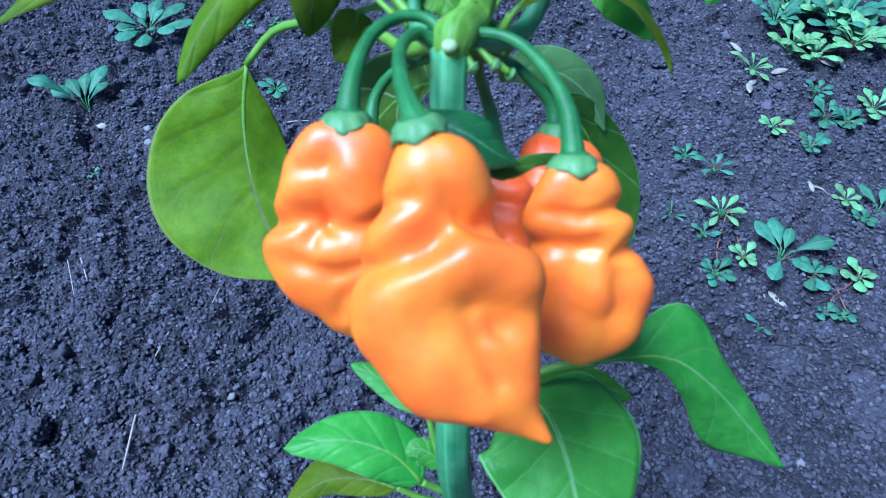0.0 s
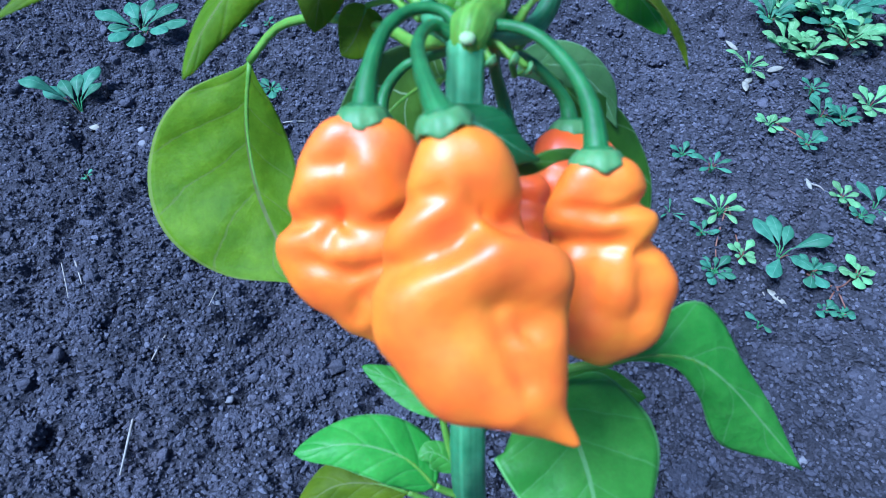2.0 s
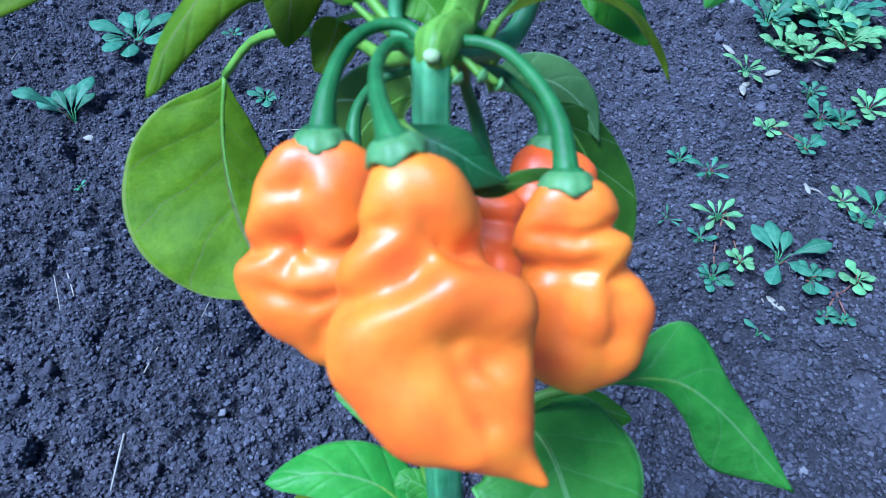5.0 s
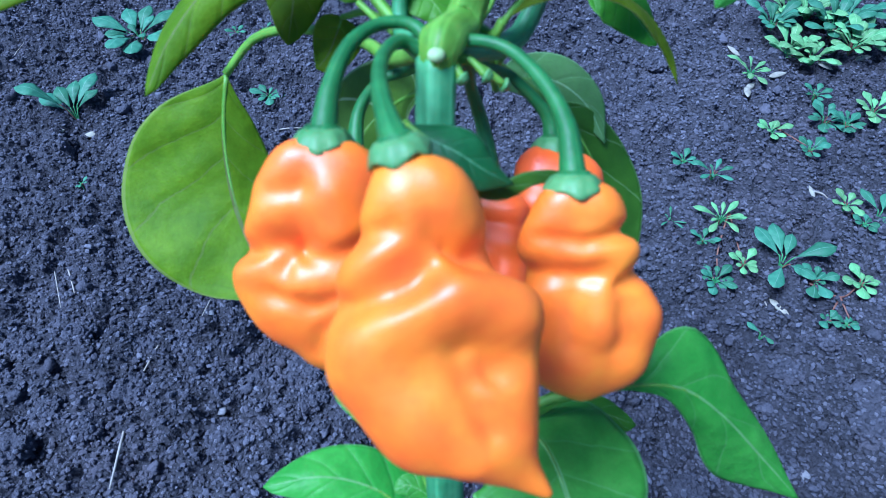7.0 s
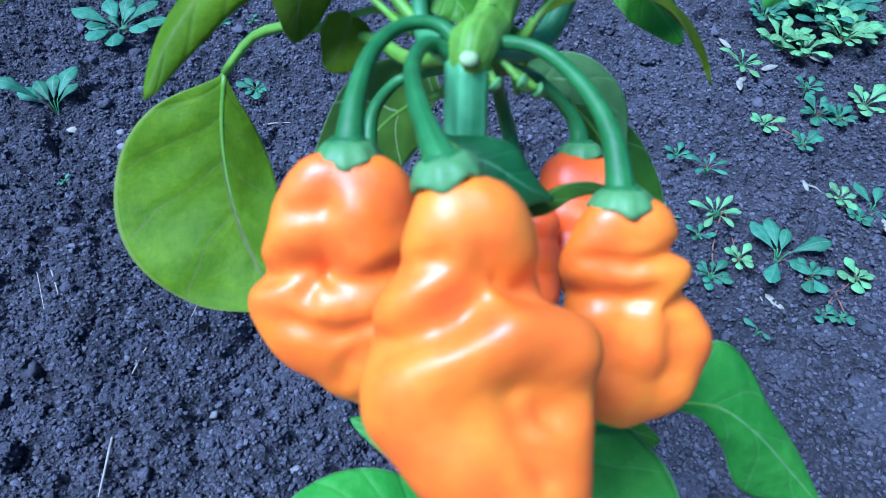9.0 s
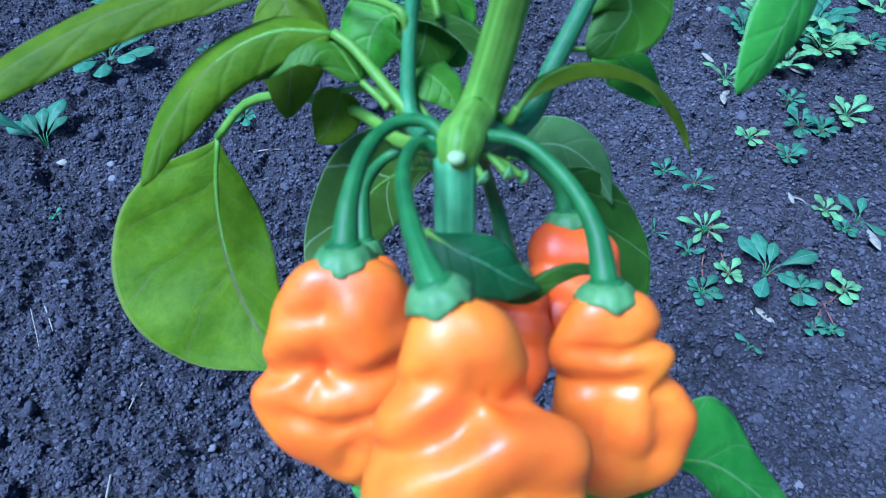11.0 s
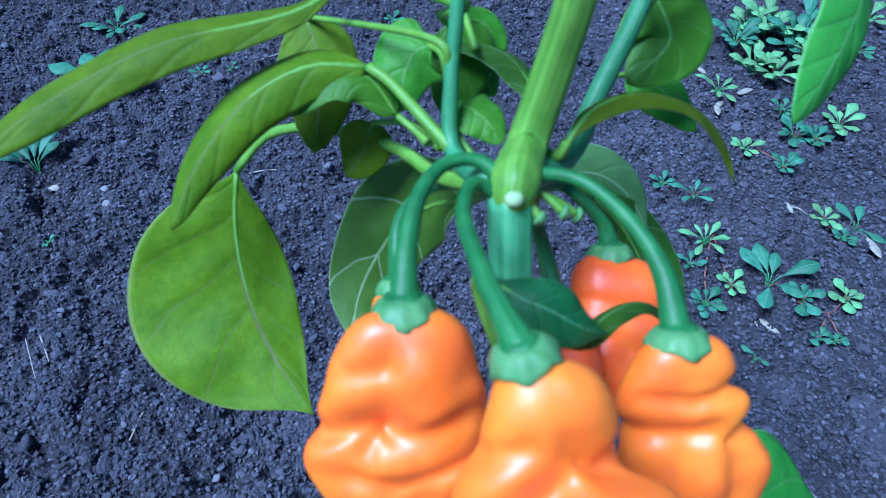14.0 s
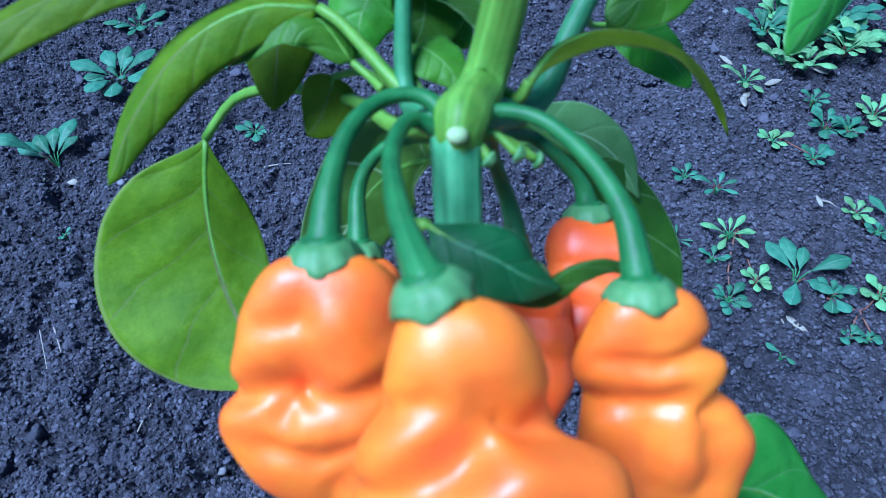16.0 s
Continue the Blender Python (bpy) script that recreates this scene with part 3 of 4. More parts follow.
# big leaf hanging beside the fruits
leaf(plant, [(-0.0923, 0.2512, 0.4894), (-0.0959, 0.2408, 0.4729), (-0.0960, 0.2286, 0.4577), (-0.0922, 0.2126, 0.4421), (-0.0827, 0.1938, 0.4298), (-0.0683, 0.1726, 0.4209)], (0.0000, 0.0125, 0.0197, 0.0202, 0.0135, 0.0000), (0.0000, 0.0317, 0.0476, 0.0500, 0.0336, 0.0000), OUT + RIGHT * 0.25, LEAF_YOUNG,
     [(-0.0024, 0.1642, 0.5595), (-0.0133, 0.1877, 0.5413), (-0.0236, 0.2093, 0.5326), (-0.0381, 0.2300, 0.5228), (-0.0577, 0.2454, 0.5150), (-0.0769, 0.2535, 0.5051), (-0.0923, 0.2512, 0.4894)], 0.0019, "large yellow-green hanging pepper leaf", cup=0.14, pucker=0.04, veins=4.6, nu=40, nv=12, wave=0.16)
# arched leaf above it
leaf(plant, [(-0.0318, 0.2146, 0.5616), (-0.0498, 0.2134, 0.5635), (-0.0683, 0.2057, 0.5577), (-0.0837, 0.1937, 0.5447), (-0.0926, 0.1814, 0.5320)], 0.0105, 0.0125, OUT + UP * 0.35, LEAF_YOUNG,
     [(-0.0093, 0.1856, 0.5524), (-0.0168, 0.1957, 0.5562), (-0.0255, 0.2086, 0.5597), (-0.0318, 0.2146, 0.5616)], 0.0016, "arched yellow-green pepper leaf", cup=0.5)
# near leaf that reaches out over the edge
leaf(plant, [(-0.0374, 0.2321, 0.5782), (-0.0506, 0.2241, 0.5751), (-0.0664, 0.2190, 0.5742), (-0.0844, 0.2132, 0.5740), (-0.1030, 0.2063, 0.5703), (-0.1245, 0.1955, 0.5632), (-0.1474, 0.1828, 0.5521)], (0.0000, 0.0041, 0.0068, 0.0084, 0.0084, 0.0068, 0.0000), (0.0000, 0.0036, 0.0065, 0.0081, 0.0081, 0.0068, 0.0000), OUT + UP * 0.3, LEAF_YOUNG,
     [(-0.0046, 0.2067, 0.5843), (-0.0238, 0.2326, 0.5792), (-0.0374, 0.2321, 0.5782)], 0.0016, "long arched pepper leaf close above", cup=0.35)
# leaves on the other side
leaf(plant, [(0.0201, 0.1776, 0.5607), (0.0280, 0.1859, 0.5640), (0.0407, 0.1915, 0.5642), (0.0553, 0.1944, 0.5596), (0.0680, 0.1956, 0.5509), (0.0765, 0.1924, 0.5409), (0.0804, 0.1868, 0.5313)], (0.0000, 0.0035, 0.0051, 0.0067, 0.0071, 0.0042, 0.0000), (0.0000, 0.0045, 0.0048, 0.0048, 0.0064, 0.0035, 0.0000), UP + OUT * 0.85, LEAF_YOUNG,
     [(0.0126, 0.1827, 0.5555), (0.0175, 0.1773, 0.5564), (0.0201, 0.1776, 0.5607)], 0.0015, "pepper leaf folded down towards its tip", cup=0.4)
leaf(plant, [(0.1045, 0.2094, 0.5925), (0.0980, 0.1966, 0.5846), (0.0878, 0.1831, 0.5759), (0.0764, 0.1719, 0.5677)], 0.010, 0.012, OUT + RIGHT * 0.6, LEAF,
     [(0.0463, 0.2139, 0.5778), (0.0728, 0.2233, 0.5930), (0.1045, 0.2094, 0.5925)], 0.0013, "green pepper leaf hanging tip down", cup=0.2)
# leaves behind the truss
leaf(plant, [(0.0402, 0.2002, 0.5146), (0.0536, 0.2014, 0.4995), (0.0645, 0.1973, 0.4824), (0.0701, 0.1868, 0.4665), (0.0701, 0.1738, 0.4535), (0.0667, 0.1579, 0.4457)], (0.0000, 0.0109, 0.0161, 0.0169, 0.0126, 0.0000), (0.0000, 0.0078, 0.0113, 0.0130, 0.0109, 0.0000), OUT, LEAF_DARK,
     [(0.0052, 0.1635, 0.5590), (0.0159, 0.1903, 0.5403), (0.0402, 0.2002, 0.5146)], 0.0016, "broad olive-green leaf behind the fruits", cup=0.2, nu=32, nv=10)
leaf(plant, [(-0.0029, 0.1915, 0.5255), (-0.0135, 0.2066, 0.5089), (-0.0255, 0.2129, 0.4926), (-0.0367, 0.2098, 0.4765), (-0.0451, 0.2003, 0.4631), (-0.0488, 0.1852, 0.4531)], (0.0000, 0.0126, 0.0164, 0.0151, 0.0126, 0.0000), (0.0000, 0.0178, 0.0235, 0.0193, 0.0122, 0.0000), OUT, LEAF_BACK,
     [(-0.0007, 0.1652, 0.5578), (-0.0013, 0.1824, 0.5376), (-0.0029, 0.1915, 0.5255)], 0.0017, "dark green leaf showing pale veins", cup=0.15, nu=32, nv=10, veins=3.4)
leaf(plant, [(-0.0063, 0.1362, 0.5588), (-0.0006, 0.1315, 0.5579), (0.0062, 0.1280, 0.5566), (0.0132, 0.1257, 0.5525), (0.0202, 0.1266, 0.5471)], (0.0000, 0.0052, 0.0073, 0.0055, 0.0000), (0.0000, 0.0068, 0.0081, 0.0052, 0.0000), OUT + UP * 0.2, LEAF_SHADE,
     [(0.0030, 0.1250, 0.5150), (-0.0082, 0.1394, 0.5498), (-0.0063, 0.1362, 0.5588)], 0.0012, "small bluish leaf coloured dark for the shade between the fruits", cup=0.25)
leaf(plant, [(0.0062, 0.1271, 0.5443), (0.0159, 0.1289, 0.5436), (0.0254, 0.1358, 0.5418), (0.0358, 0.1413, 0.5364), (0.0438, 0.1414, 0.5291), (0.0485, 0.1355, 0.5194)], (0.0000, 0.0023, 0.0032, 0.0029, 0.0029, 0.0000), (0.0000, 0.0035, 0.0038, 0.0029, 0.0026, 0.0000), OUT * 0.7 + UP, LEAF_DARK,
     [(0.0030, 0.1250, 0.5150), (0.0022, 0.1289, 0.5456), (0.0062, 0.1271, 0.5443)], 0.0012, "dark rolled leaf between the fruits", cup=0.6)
leaf(plant, [(-0.0326, 0.2215, 0.5350), (-0.0352, 0.2193, 0.5293), (-0.0389, 0.2163, 0.5228), (-0.0435, 0.2140, 0.5182)], 0.010, 0.010, OUT, LEAF_YOUNG,
     [(-0.0121, 0.1943, 0.5464), (-0.0215, 0.2086, 0.5445), (-0.0326, 0.2215, 0.5350)], 0.0011, "small yellow-green leaf", cup=0.2)
# crown of small leaves above the truss
leaf(plant, [(-0.0241, 0.2054, 0.5501), (-0.0323, 0.2125, 0.5592), (-0.0427, 0.2139, 0.5608), (-0.0547, 0.2111, 0.5549), (-0.0597, 0.2083, 0.5497)], 0.0098, 0.0119, OUT + UP * 0.8, LEAF_MID,
     [(-0.0161, 0.1946, 0.5485), (-0.0192, 0.1999, 0.5486), (-0.0241, 0.2054, 0.5501)], 0.0011, "small bright curled leaf", cup=0.4)
leaf(plant, [(-0.0130, 0.2227, 0.5625), (-0.0176, 0.2215, 0.5614), (-0.0216, 0.2168, 0.5562), (-0.0231, 0.2099, 0.5480)], 0.0126, 0.0126, OUT, LEAF_MID,
     [(-0.0092, 0.2008, 0.5645), (-0.0102, 0.2141, 0.5648), (-0.0130, 0.2227, 0.5625)], 0.0010, "small green leaf on the side branch", cup=0.2)
leaf(plant, [(-0.0056, 0.2402, 0.5586), (-0.0029, 0.2359, 0.5527), (-0.0042, 0.2310, 0.5448), (-0.0096, 0.2239, 0.5361)], 0.0140, 0.0140, OUT, LEAF_MID,
     [(-0.0074, 0.2071, 0.5824), (-0.0096, 0.2291, 0.5687), (-0.0056, 0.2402, 0.5586)], 0.0010, "small green leaf seen from below", cup=0.2)
leaf(plant, [(-0.0527, 0.2502, 0.5580), (-0.0495, 0.2395, 0.5496), (-0.0503, 0.2294, 0.5386), (-0.0534, 0.2185, 0.5256)], 0.0140, 0.0154, OUT, LEAF_YOUNG,
     [(-0.0087, 0.1990, 0.5705), (-0.0150, 0.2060, 0.5760), (-0.0527, 0.2502, 0.5580)], 0.0010, "yellow-green leaf hanging from the side branch", cup=0.2)
leaf(plant, [(0.0201, 0.2092, 0.5503), (0.0123, 0.2223, 0.5566), (0.0021, 0.2303, 0.5571), (-0.0126, 0.2351, 0.5546)], 0.0084, 0.0084, UP + OUT * 0.6, LEAF_DARK,
     [(0.0123, 0.1885, 0.5522), (0.0171, 0.1990, 0.5508), (0.0201, 0.2092, 0.5503)], 0.0011, "dark green narrow leaf between the branches", cup=0.3)
leaf(plant, [(0.0009, 0.2519, 0.5578), (0.0035, 0.2448, 0.5509), (0.0042, 0.2386, 0.5433), (0.0101, 0.2316, 0.5354)], 0.0126, 0.0126, OUT, LEAF_MID,
     [(0.0006, 0.2201, 0.5620), (-0.0021, 0.2474, 0.5668), (0.0009, 0.2519, 0.5578)], 0.0010, "green leaf hanging in the crown", cup=0.2)
leaf(plant, [(0.0574, 0.2371, 0.5375), (0.0668, 0.2344, 0.5354), (0.0749, 0.2305, 0.5298), (0.0842, 0.2240, 0.5207)], 0.0126, 0.0112, OUT + UP * 0.3, LEAF_MID,
     [(0.0407, 0.2076, 0.5686), (0.0473, 0.2293, 0.5437), (0.0574, 0.2371, 0.5375)], 0.0010, "green leaf with a pointed tip", cup=0.2)
leaf(plant, [(0.0552, 0.2320, 0.5735), (0.0598, 0.2256, 0.5673), (0.0607, 0.2192, 0.5610), (0.0482, 0.2131, 0.5516)], 0.0168, 0.0168, OUT, LEAF_MID,
     [(0.0463, 0.2139, 0.5778), (0.0520, 0.2287, 0.5771), (0.0552, 0.2320, 0.5735)], 0.0010, "green leaf on the side branch", cup=0.2)
leaf(plant, [(0.0218, 0.1978, 0.5209), (0.0332, 0.2088, 0.5174), (0.0466, 0.2132, 0.5125), (0.0591, 0.2107, 0.5032), (0.0665, 0.2008, 0.4930)], (0.0000, 0.0092, 0.0119, 0.0086, 0.0000), (0.0000, 0.0070, 0.0107, 0.0074, 0.0000), OUT, LEAF_PALE,
     [(0.0246, 0.1872, 0.5477), (0.0202, 0.1945, 0.5311), (0.0218, 0.1978, 0.5209)], 0.0012, "pale green leaf behind the branch", cup=0.25)
leaf(plant, [(-0.0071, 0.2003, 0.5576), (-0.0032, 0.1970, 0.5579), (0.0014, 0.1925, 0.5559), (0.0045, 0.1877, 0.5522)], 0.0077, 0.0077, OUT + UP * 0.4, LEAF_MID,
     [(-0.0016, 0.1844, 0.5477), (-0.0069, 0.1922, 0.5523), (-0.0071, 0.2003, 0.5576)], 0.0009, "young leaf at the fork", cup=0.2)
# lower leaves
leaf(plant, [(0.0541, 0.1085, 0.4655), (0.0676, 0.1104, 0.4671), (0.0833, 0.1096, 0.4654), (0.1005, 0.1054, 0.4521), (0.1205, 0.0994, 0.4297), (0.1423, 0.0906, 0.4052)], (0.0000, 0.0073, 0.0227, 0.0121, 0.0077, 0.0000), (0.0000, 0.0024, 0.0069, 0.0126, 0.0194, 0.0000), OUT - UP * 0.15 + RIGHT * 0.1, LEAF,
     [(0.0059, 0.0919, 0.4434), (0.0217, 0.1021, 0.4538), (0.0369, 0.1071, 0.4630), (0.0541, 0.1085, 0.4655)], 0.0017, "green pepper leaf bent over its midrib", cup=0.4, nu=34, nv=10, wave=0.14)
leaf(plant, [(0.0303, 0.1022, 0.4552), (0.0375, 0.0924, 0.4552), (0.0422, 0.0780, 0.4528), (0.0458, 0.0601, 0.4464), (0.0506, 0.0420, 0.4374)], 0.032, 0.030, OUT + UP * 1.0, LEAF,
     [(0.0059, 0.0919, 0.4434), (0.0180, 0.1018, 0.4512), (0.0306, 0.1035, 0.4525)], 0.0016, "broad green leaf below the fruits", cup=0.15, blunt=0.65)
# Shade on this leaf is carried by its dark blade colour.
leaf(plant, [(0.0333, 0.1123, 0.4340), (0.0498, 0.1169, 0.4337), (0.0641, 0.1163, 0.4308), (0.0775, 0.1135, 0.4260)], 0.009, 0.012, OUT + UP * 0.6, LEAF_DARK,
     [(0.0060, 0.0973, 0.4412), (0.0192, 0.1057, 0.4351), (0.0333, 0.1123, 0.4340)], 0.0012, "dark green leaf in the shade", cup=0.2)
leaf(plant, [(-0.0084, 0.0787, 0.4267), (-0.0198, 0.0857, 0.4373), (-0.0383, 0.0887, 0.4434), (-0.0588, 0.0858, 0.4425)], 0.0115, 0.0145, OUT + UP * 0.6, LEAF,
     [(0.0049, 0.0788, 0.4141), (-0.0020, 0.0782, 0.4200), (-0.0084, 0.0787, 0.4267)], 0.0014, "bright green lower leaf with a pointed tip", cup=0.25)
leaf(plant, [(-0.0189, 0.0808, 0.4132), (-0.0324, 0.0835, 0.4153), (-0.0485, 0.0833, 0.4125), (-0.0649, 0.0749, 0.4035)], 0.007, 0.013, OUT + UP * 0.4, LEAF_YOUNG,
     [(0.0051, 0.0779, 0.4007), (-0.0077, 0.0782, 0.4073), (-0.0189, 0.0808, 0.4132)], 0.0013, "pale yellow-green lower leaf", cup=0.25)
leaf(plant, [(0.0002, 0.0830, 0.4327), (-0.0051, 0.0857, 0.4373), (-0.0103, 0.0870, 0.4395), (-0.0145, 0.0853, 0.4382)], 0.006, 0.005, OUT + UP * 0.4, LEAF,
     [(0.0049, 0.0802, 0.4152), (0.0024, 0.0810, 0.4260), (0.0002, 0.0830, 0.4327)], 0.001, "small green side-shoot leaf", cup=0.2)
leaf(plant, [(-0.0028, 0.0931, 0.4608), (-0.0128, 0.0979, 0.4620), (-0.0230, 0.1035, 0.4639), (-0.0338, 0.1084, 0.4652)], 0.006, 0.007, OUT + UP * 0.6, LEAF,
     [(0.0039, 0.0932, 0.4508), (0.0012, 0.0928, 0.4568), (-0.0028, 0.0931, 0.4608)], 0.0011, "narrow green leaf under the fruits", cup=0.2)
part("side_shoot", tube_bm([(0.0049, 0.0784, 0.4138), (-0.0019, 0.0853, 0.4382), (-0.0053, 0.0924, 0.4527), (-0.0064, 0.0967, 0.4598)], [0.0017, 0.0014, 0.001], 14, 8), STEM, plant)

# ---------------------------------------------------------------- weeds
def weed(x, y, size, n, mat, label, shape=0.3, lift=0.8, seed=0, turns=None):
    """A small rosette: n leaves on short stalks round one root."""
    r = random.Random(seed)
    x, y = x * (0.93 if x < 0 else 0.967), y * 0.962
    z = z_at(x, y)
    root = tagged(new("weed"), label, "weed", "weeds in the soil")
    root.location = (x, y, z + 0.006)
    for i in range(n):
        a = radians(turns[i]) if turns else 6.283 * (i + r.uniform(-0.3, 0.3)) / n
        ln = size * r.uniform(0.6, 1.0) * (0.6 if i % 3 == 2 and not turns else 1.0)
        el = lift * r.uniform(0.5, 1.4) * (1.5 if i % 3 == 2 else 1.0)
        d = Vector((math.cos(a), math.sin(a), 0))
        up = Vector((0, 0, 1))
        p = [d * ln * t + up * (ln * el * t * (1.25 - 0.75 * t) + 0.003) for t in (0.0, 0.35, 0.7, 1.0)]
        base = p[0] + (p[1] - p[0]) * 0.6
        lf = thicken(part("leaf", blade_bm([base, p[1] + (p[2] - p[1]) * 0.4, p[2], p[3]], ln * shape * 0.52, ln * shape * 0.52, up + d * -0.2, cup=0.22, blunt=1.65, nu=11, nv=4, seed=seed + i, veins=4), mat, root), 0.0005)
        part("leaf_stalk", tube_bm([p[0] - up * 0.014, p[0] + (p[1] - p[0]) * 0.4, base], [0.0011, 0.0009, 0.0007], 5, 5), RED_STEM if r.random() < 0.25 else STEM_BLUE, lf)
    return root


GREY = "small grey-green weed rosette rooted in the soil"
weed(-0.607, 0.824, 0.078, 6, WEED, "bluish-green weed rosette with narrow leaves in soil", 0.42, 0.9, 1, (95, 128, 180, 40, 150, 70))
weed(-0.560, 1.032, 0.085, 13, WEED, "dense bluish-green weed rosette in soil", 0.42, 0.75, 2)
weed(-0.299, 0.894, 0.036, 9, WEED, GREY, 0.45, 0.4, 3)
weed(-0.331, 1.075, 0.02, 4, WEED, "tiny weed seedling in the soil", 0.5, 0.4, 4)
for k, (gx, gy, sz, n) in enumerate(((0.609, 1.050, 0.055, 12), (0.625, 0.988, 0.05, 12), (0.657, 0.963, 0.05, 12), (0.713, 1.032, 0.065, 16), (0.728, 0.980, 0.055, 14), (0.691, 1.088, 0.065, 16), (0.762, 1.078, 0.065, 16), (0.663, 1.117, 0.05, 12), (0.766, 0.997, 0.045, 10))):
    weed(gx, gy, sz * 1.05, n + 3, WEED_LIGHT if k % 3 else WEED, "lush light green weed in a clump", 0.42, 1.3, 10 + k)
for k, (gx, gy, sz, n, shp) in enumerate((( 0.544, 0.938, 0.05, 8, 0.25), ( 0.631, 0.816, 0.055, 10, 0.4), ( 0.648, 0.789, 0.04, 8, 0.4), ( 0.700, 0.816, 0.045, 9, 0.45), ( 0.634, 0.875, 0.03, 7, 0.5), ( 0.560, 0.720, 0.030, 8, 0.6), ( 0.531, 0.786, 0.03, 7, 0.5),
                                          ( 0.373, 0.717, 0.03, 6, 0.45), ( 0.402, 0.674, 0.035, 6, 0.3), ( 0.391, 0.590, 0.045, 8, 0.25), ( 0.358, 0.554, 0.025, 6, 0.4), ( 0.364, 0.498, 0.034, 9, 0.45), ( 0.403, 0.517, 0.028, 8, 0.5), ( 0.324, 0.595, 0.025, 4, 0.15),
                                          ( 0.476, 0.478, 0.033, 8, 0.6), ( 0.541, 0.479, 0.03, 8, 0.6), ( 0.478, 0.426, 0.019, 6, 0.7), ( 0.504, 0.424, 0.017, 6, 0.7), ( 0.572, 0.611, 0.032, 8, 0.5), ( 0.577, 0.569, 0.024, 7, 0.6), ( -0.543, 0.672, 0.014, 4, 0.4))):
    weed(gx, gy, sz * 0.95, n + 1, WEED if k % 3 else WEED_LIGHT, GREY, shp, 0.85, 30 + k)
weed(-0.584, 1.236, 0.06, 12, WEED, "dense bluish-green weed rosette in soil", 0.35, 0.6, 71)
weed(-0.388, 1.069, 0.025, 6, WEED, GREY, 0.5, 0.5, 72)
weed(0.839, 1.017, 0.035, 8, WEED, GREY, 0.45, 0.6, 73)
weed(0.925, 1.138, 0.05, 9, WEED_LIGHT, GREY, 0.45, 0.8, 74)
weed(-0.020, 1.224, 0.03, 6, WEED, GREY, 0.5, 0.5, 75)
weed(0.446, 0.507, 0.06, 6, WEED, "weed seedling with five smooth oval leaves", 0.4, 0.5, 60, (62, 115, 5, 235, 305, 90))
weed(0.622, 0.601, 0.055, 4, WEED, "weed with large oval leaves", 0.36, 0.5, 61, (110, 60, 250, 300))
weed(0.390, 0.405, 0.022, 2, WEED, "tiny two-leaved weed seedling", 0.42, 0.3, 62, (130, 300))

def runner(points, label="reddish creeping weed stem on the soil"):
    pts = [(x, y, z_at(x, y) + 0.008) for x, y in (settle(*q) for q in points)]
    tagged(part("creeping_weed", tube_bm(pts, [0.0014, 0.0012, 0.0009], 14, 6), RED_STEM), label, "weed", "weeds in the soil")


runner(((0.469, 0.473), (0.499, 0.451), (0.535, 0.473)))
runner(((0.499, 0.451), (0.478, 0.426)))
runner(((0.499, 0.451), (0.505, 0.426)))
runner(((0.399, 0.590), (0.373, 0.534), (0.360, 0.496)))
runner(((0.399, 0.590), (0.400, 0.524)))
runner(((0.570, 0.606), (0.577, 0.569)))
runner(((0.537, 0.782), (0.559, 0.729)))

# ---------------------------------------------------------------- straws, dry leaves, pebbles
def straw(x0, y0, x1, y1, r=0.0012, label="thin dry straw lying on the soil"):
    (x0, y0), (x1, y1) = settle(x0, y0), settle(x1, y1)
    mx, my = (x0 + x1) / 2, (y0 + y1) / 2
    pts = [(x0, y0, z_at(x0, y0) + 0.005), (mx + 0.001, my, (z_at(x0, y0) + z_at(x1, y1)) / 2 + 0.007), (x1, y1, z_at(x1, y1) + 0.005)]
    tagged(part("straw", tube_bm(pts, [r, r * 0.9, r * 0.6], 10, 6), STRAW), label, "straw", "straws on the soil")


straw(-0.354, 0.309, -0.339, 0.227, 0.0016)
straw(-0.484, 0.510, -0.459, 0.469)
straw(0.409, 0.451, 0.414, 0.401, 0.0009)
straw(-0.333, 0.393, -0.346, 0.348, 0.0012)
straw(0.540, 0.639, 0.552, 0.622, 0.0016)
straw(-0.497, 0.503, -0.472, 0.451, 0.0008)
straw(-0.274, 1.064, -0.163, 1.110, 0.0010)
straw(-0.256, 0.782, -0.217, 0.795, 0.0012)
straw(-0.159, 0.355, -0.131, 0.340, 0.0008)
straw(-0.765, 0.963, -0.749, 1.023, 0.0008)
straw(-0.284, 0.456, -0.290, 0.434, 0.0008)


def dry_leaf(x, y, size, turn, label="small pale dry leaf on the soil"):
    x, y = settle(x, y)
    z = z_at(x, y) + 0.008
    d = Vector((math.cos(turn), math.sin(turn), 0.1))
    p = [Vector((x, y, z)) + d * size * t + Vector((0, 0, 0.3 * size * t * (1 - t))) for t in (0, 0.4, 0.7, 1)]
    tagged(thicken(part("dry_leaf", blade_bm(p, size * 0.2, size * 0.2, (0, -0.3, 1), cup=0.4, nu=9, nv=3, seed=x * 50), DRY), 0.0005), label, "dry leaf", "dry leaves on the soil")


for gx, gy, sz, tn in ((-0.582, 0.807, 0.03, 0.1), (-0.596, 0.795, 0.014, 4.7), (0.515, 0.875, 0.035, 4.4), (0.534, 0.890, 0.03, 3.9), (0.539, 0.980, 0.03, 2.1), (0.563, 0.906, 0.03, 0.2), (0.642, 0.772, 0.02, 4.8), (0.655, 0.938, 0.03, 5.2), (0.737, 0.963, 0.03, 0.2), (0.414, 0.453, 0.03, 5.2), (0.522, 0.611, 0.02, 1.6), (0.608, 0.564, 0.04, 4.6)):
    dry_leaf(gx, gy, sz, tn)


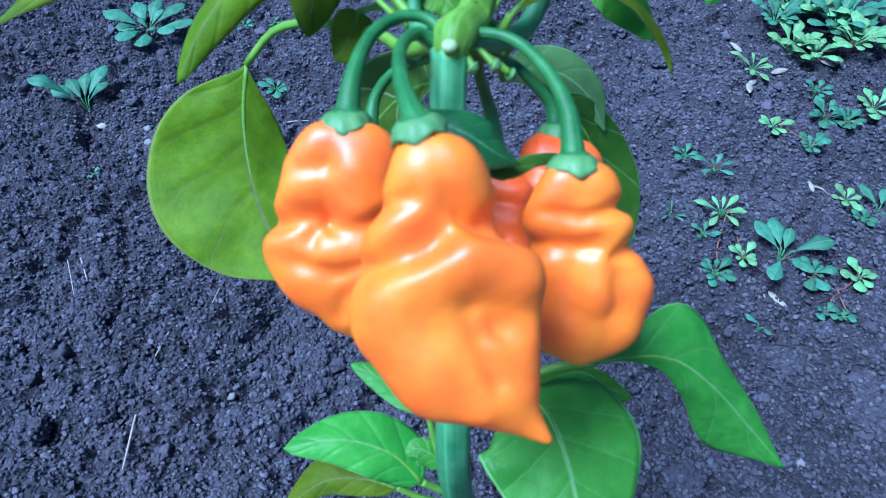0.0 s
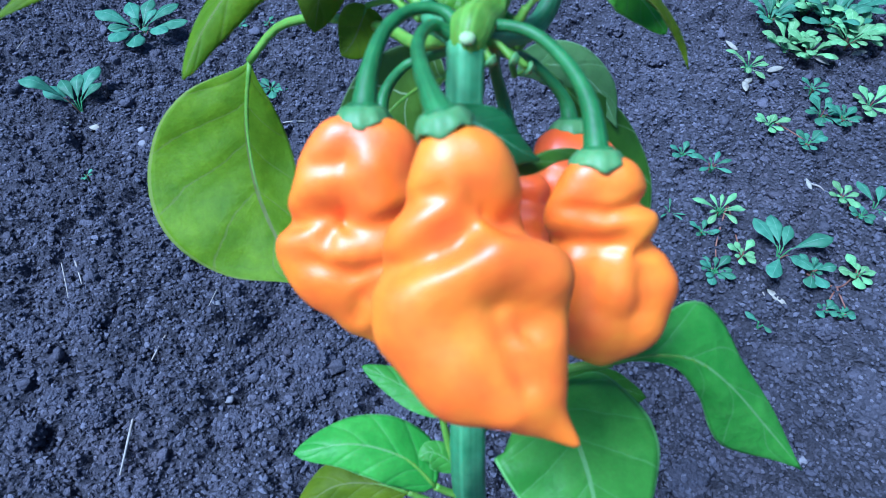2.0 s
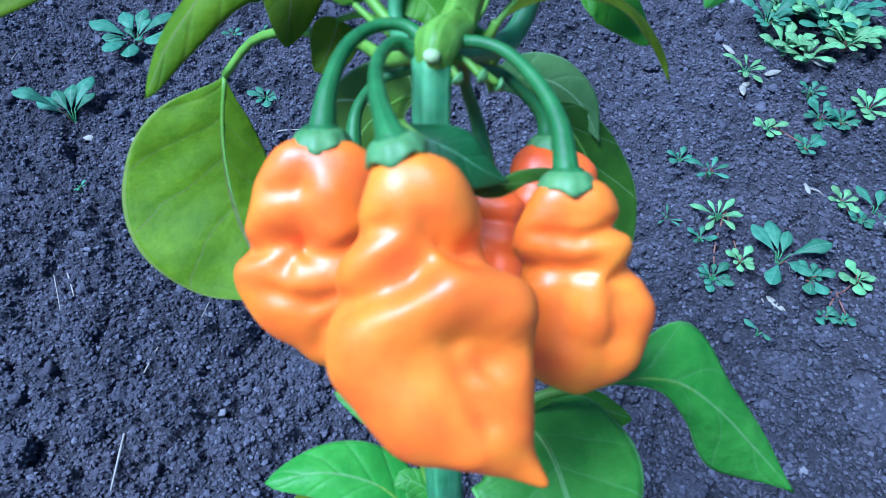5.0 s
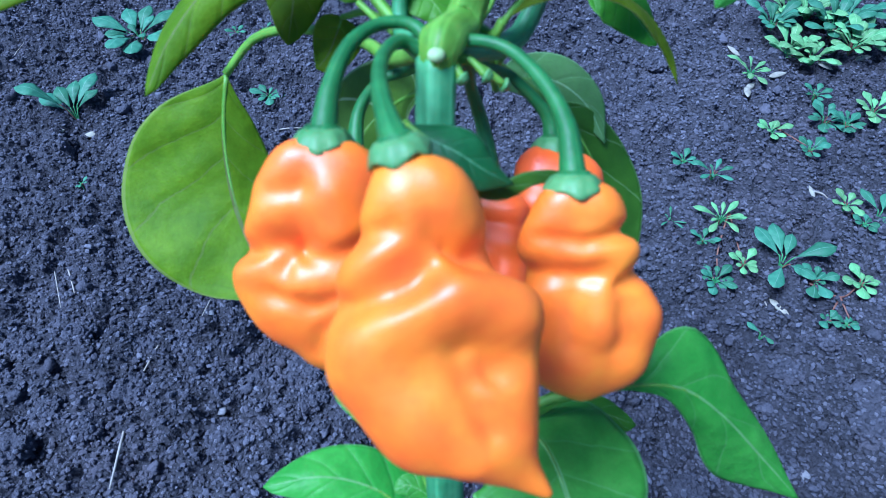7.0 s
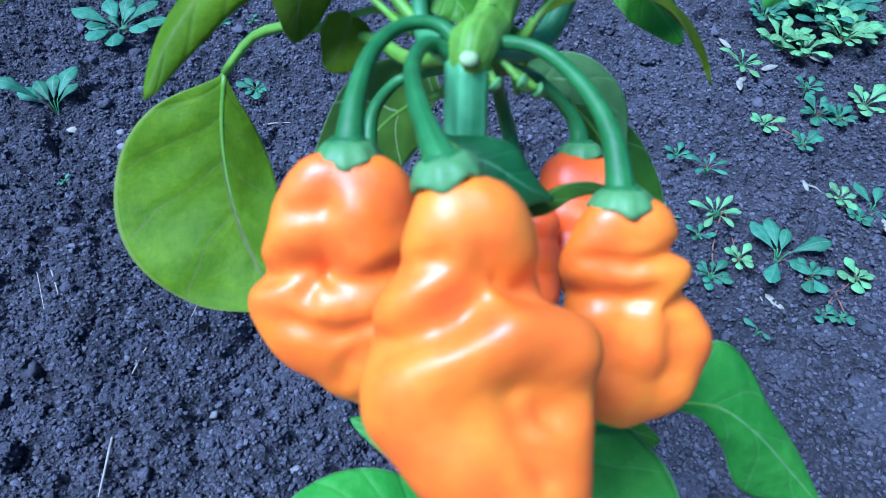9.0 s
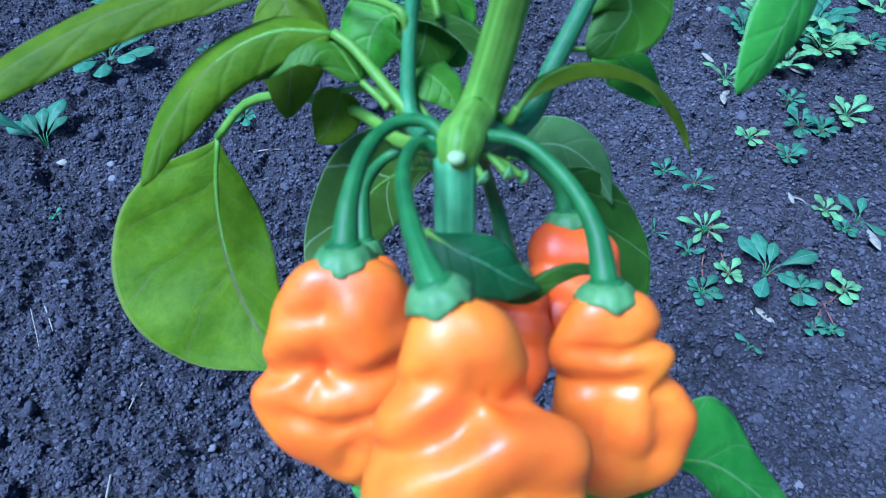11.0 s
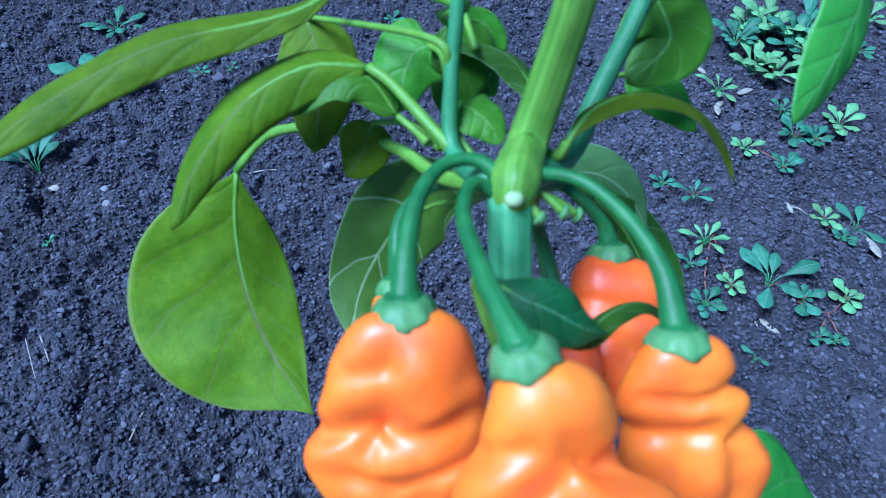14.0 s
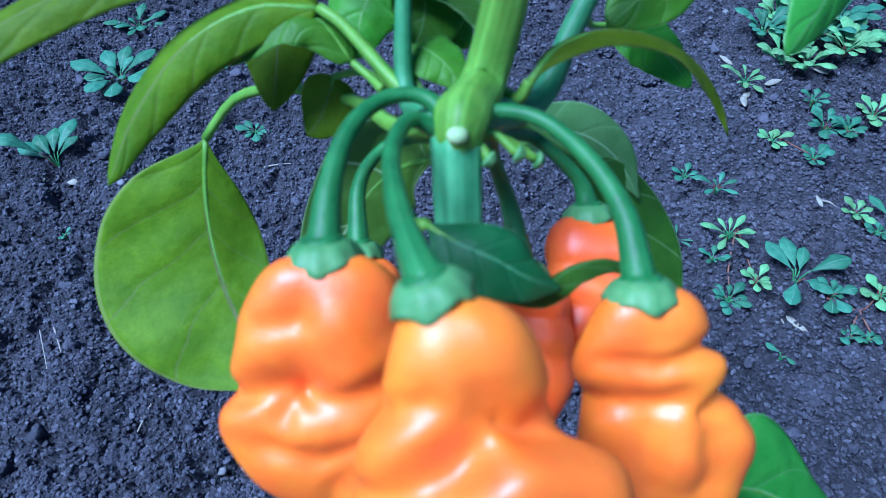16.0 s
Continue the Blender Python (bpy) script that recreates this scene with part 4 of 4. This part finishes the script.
def lump(name, x, y, r, mat, label, category, group, seed, sub=3, flat=0.7, crust=0):
    bm = bmesh.new()
    bmesh.ops.create_icosphere(bm, subdivisions=sub, radius=1)
    o = Vector((seed * 7.3, seed * 1.7, 0))
    for v in bm.verts:
        n = v.co.normalized()
        v.co = n * (1 + 0.45 * noise.noise(n * 1.6 + o) + 0.32 * noise.noise(n * 4 + o) + 0.3 * abs(noise.noise(n * 7 + o)) + 0.16 * abs(noise.noise(n * 16 + o)) + 0.08 * noise.noise(n * 30 + o))
        v.co.z *= flat
        v.co *= r
    if crust:
        r_ = random.Random(seed)
        for v in r_.sample(list(bm.verts), crust):
            if v.co.z > -0.1 * r:
                q = r_.uniform(0.0016, 0.0042)
                bmesh.ops.create_icosphere(bm, subdivisions=1, radius=q, matrix=Matrix.Translation(v.co) @ Euler([r_.uniform(0, 6) for _ in "xyz"]).to_matrix().to_4x4() @ Matrix.Diagonal((1, r_.uniform(0.6, 1), r_.uniform(0.5, 1), 1)))
    ob = tagged(part(name, bm, mat, smooth=not crust), label, category, group)
    ob.location = (x, y, z_at(x, y) + r * flat * 0.1)
    return ob


for k, (gx, gy, r) in enumerate(((-0.345, 0.330, 0.020), (0.469, 0.285, 0.022), (-0.046, 0.284, 0.02), (-0.415, 0.393, 0.013), (0.376, 0.938, 0.016), (-0.302, 0.393, 0.014), (-0.226, 0.272, 0.016), (-0.207, 0.344, 0.016), (-0.149, 0.355, 0.02), (0.288, 0.319, 0.015), (0.244, 0.211, 0.016), (0.316, 1.023, 0.015), (-0.368, 0.554, 0.014), (0.404, 0.355, 0.014), (-0.447, 0.266, 0.018), (-0.416, 0.298, 0.015), (-0.372, 0.282, 0.013), (-0.401, 0.241, 0.015), (-0.344, 0.385, 0.016), (-0.481, 0.385, 0.014), (-0.509, 0.355, 0.015), (0.481, 0.322, 0.016), (0.455, 0.385, 0.011), (-0.145, 0.319, 0.013), (-0.066, 0.417, 0.014), (0.351, 0.639, 0.012), (0.334, 0.802, 0.012), (-0.274, 0.678, 0.014), (-0.635, 0.674, 0.014))):
    lump("soil_clod", gx, gy, r, CRUMB, "rough clod of dark soil half sunk in the bed", "clod", "large clods", k + 1, 4, 0.75, min(260, int(r * 11000)))
for k, (gx, gy, r) in enumerate(((-0.454, 1.117, 0.008), (-0.449, 0.735, 0.006), (-0.274, 0.426, 0.005), (0.563, 1.107, 0.005), (0.297, 0.853, 0.004), (-0.240, 0.309, 0.005), (-0.440, 0.707, 0.006), (-0.145, 0.247, 0.005), (0.382, 0.235, 0.006))):
    lump("pebble", gx, gy, r, PEBBLE, "small pale pebble on the soil", "pebble", "pebbles on the soil", k + 40, 2)
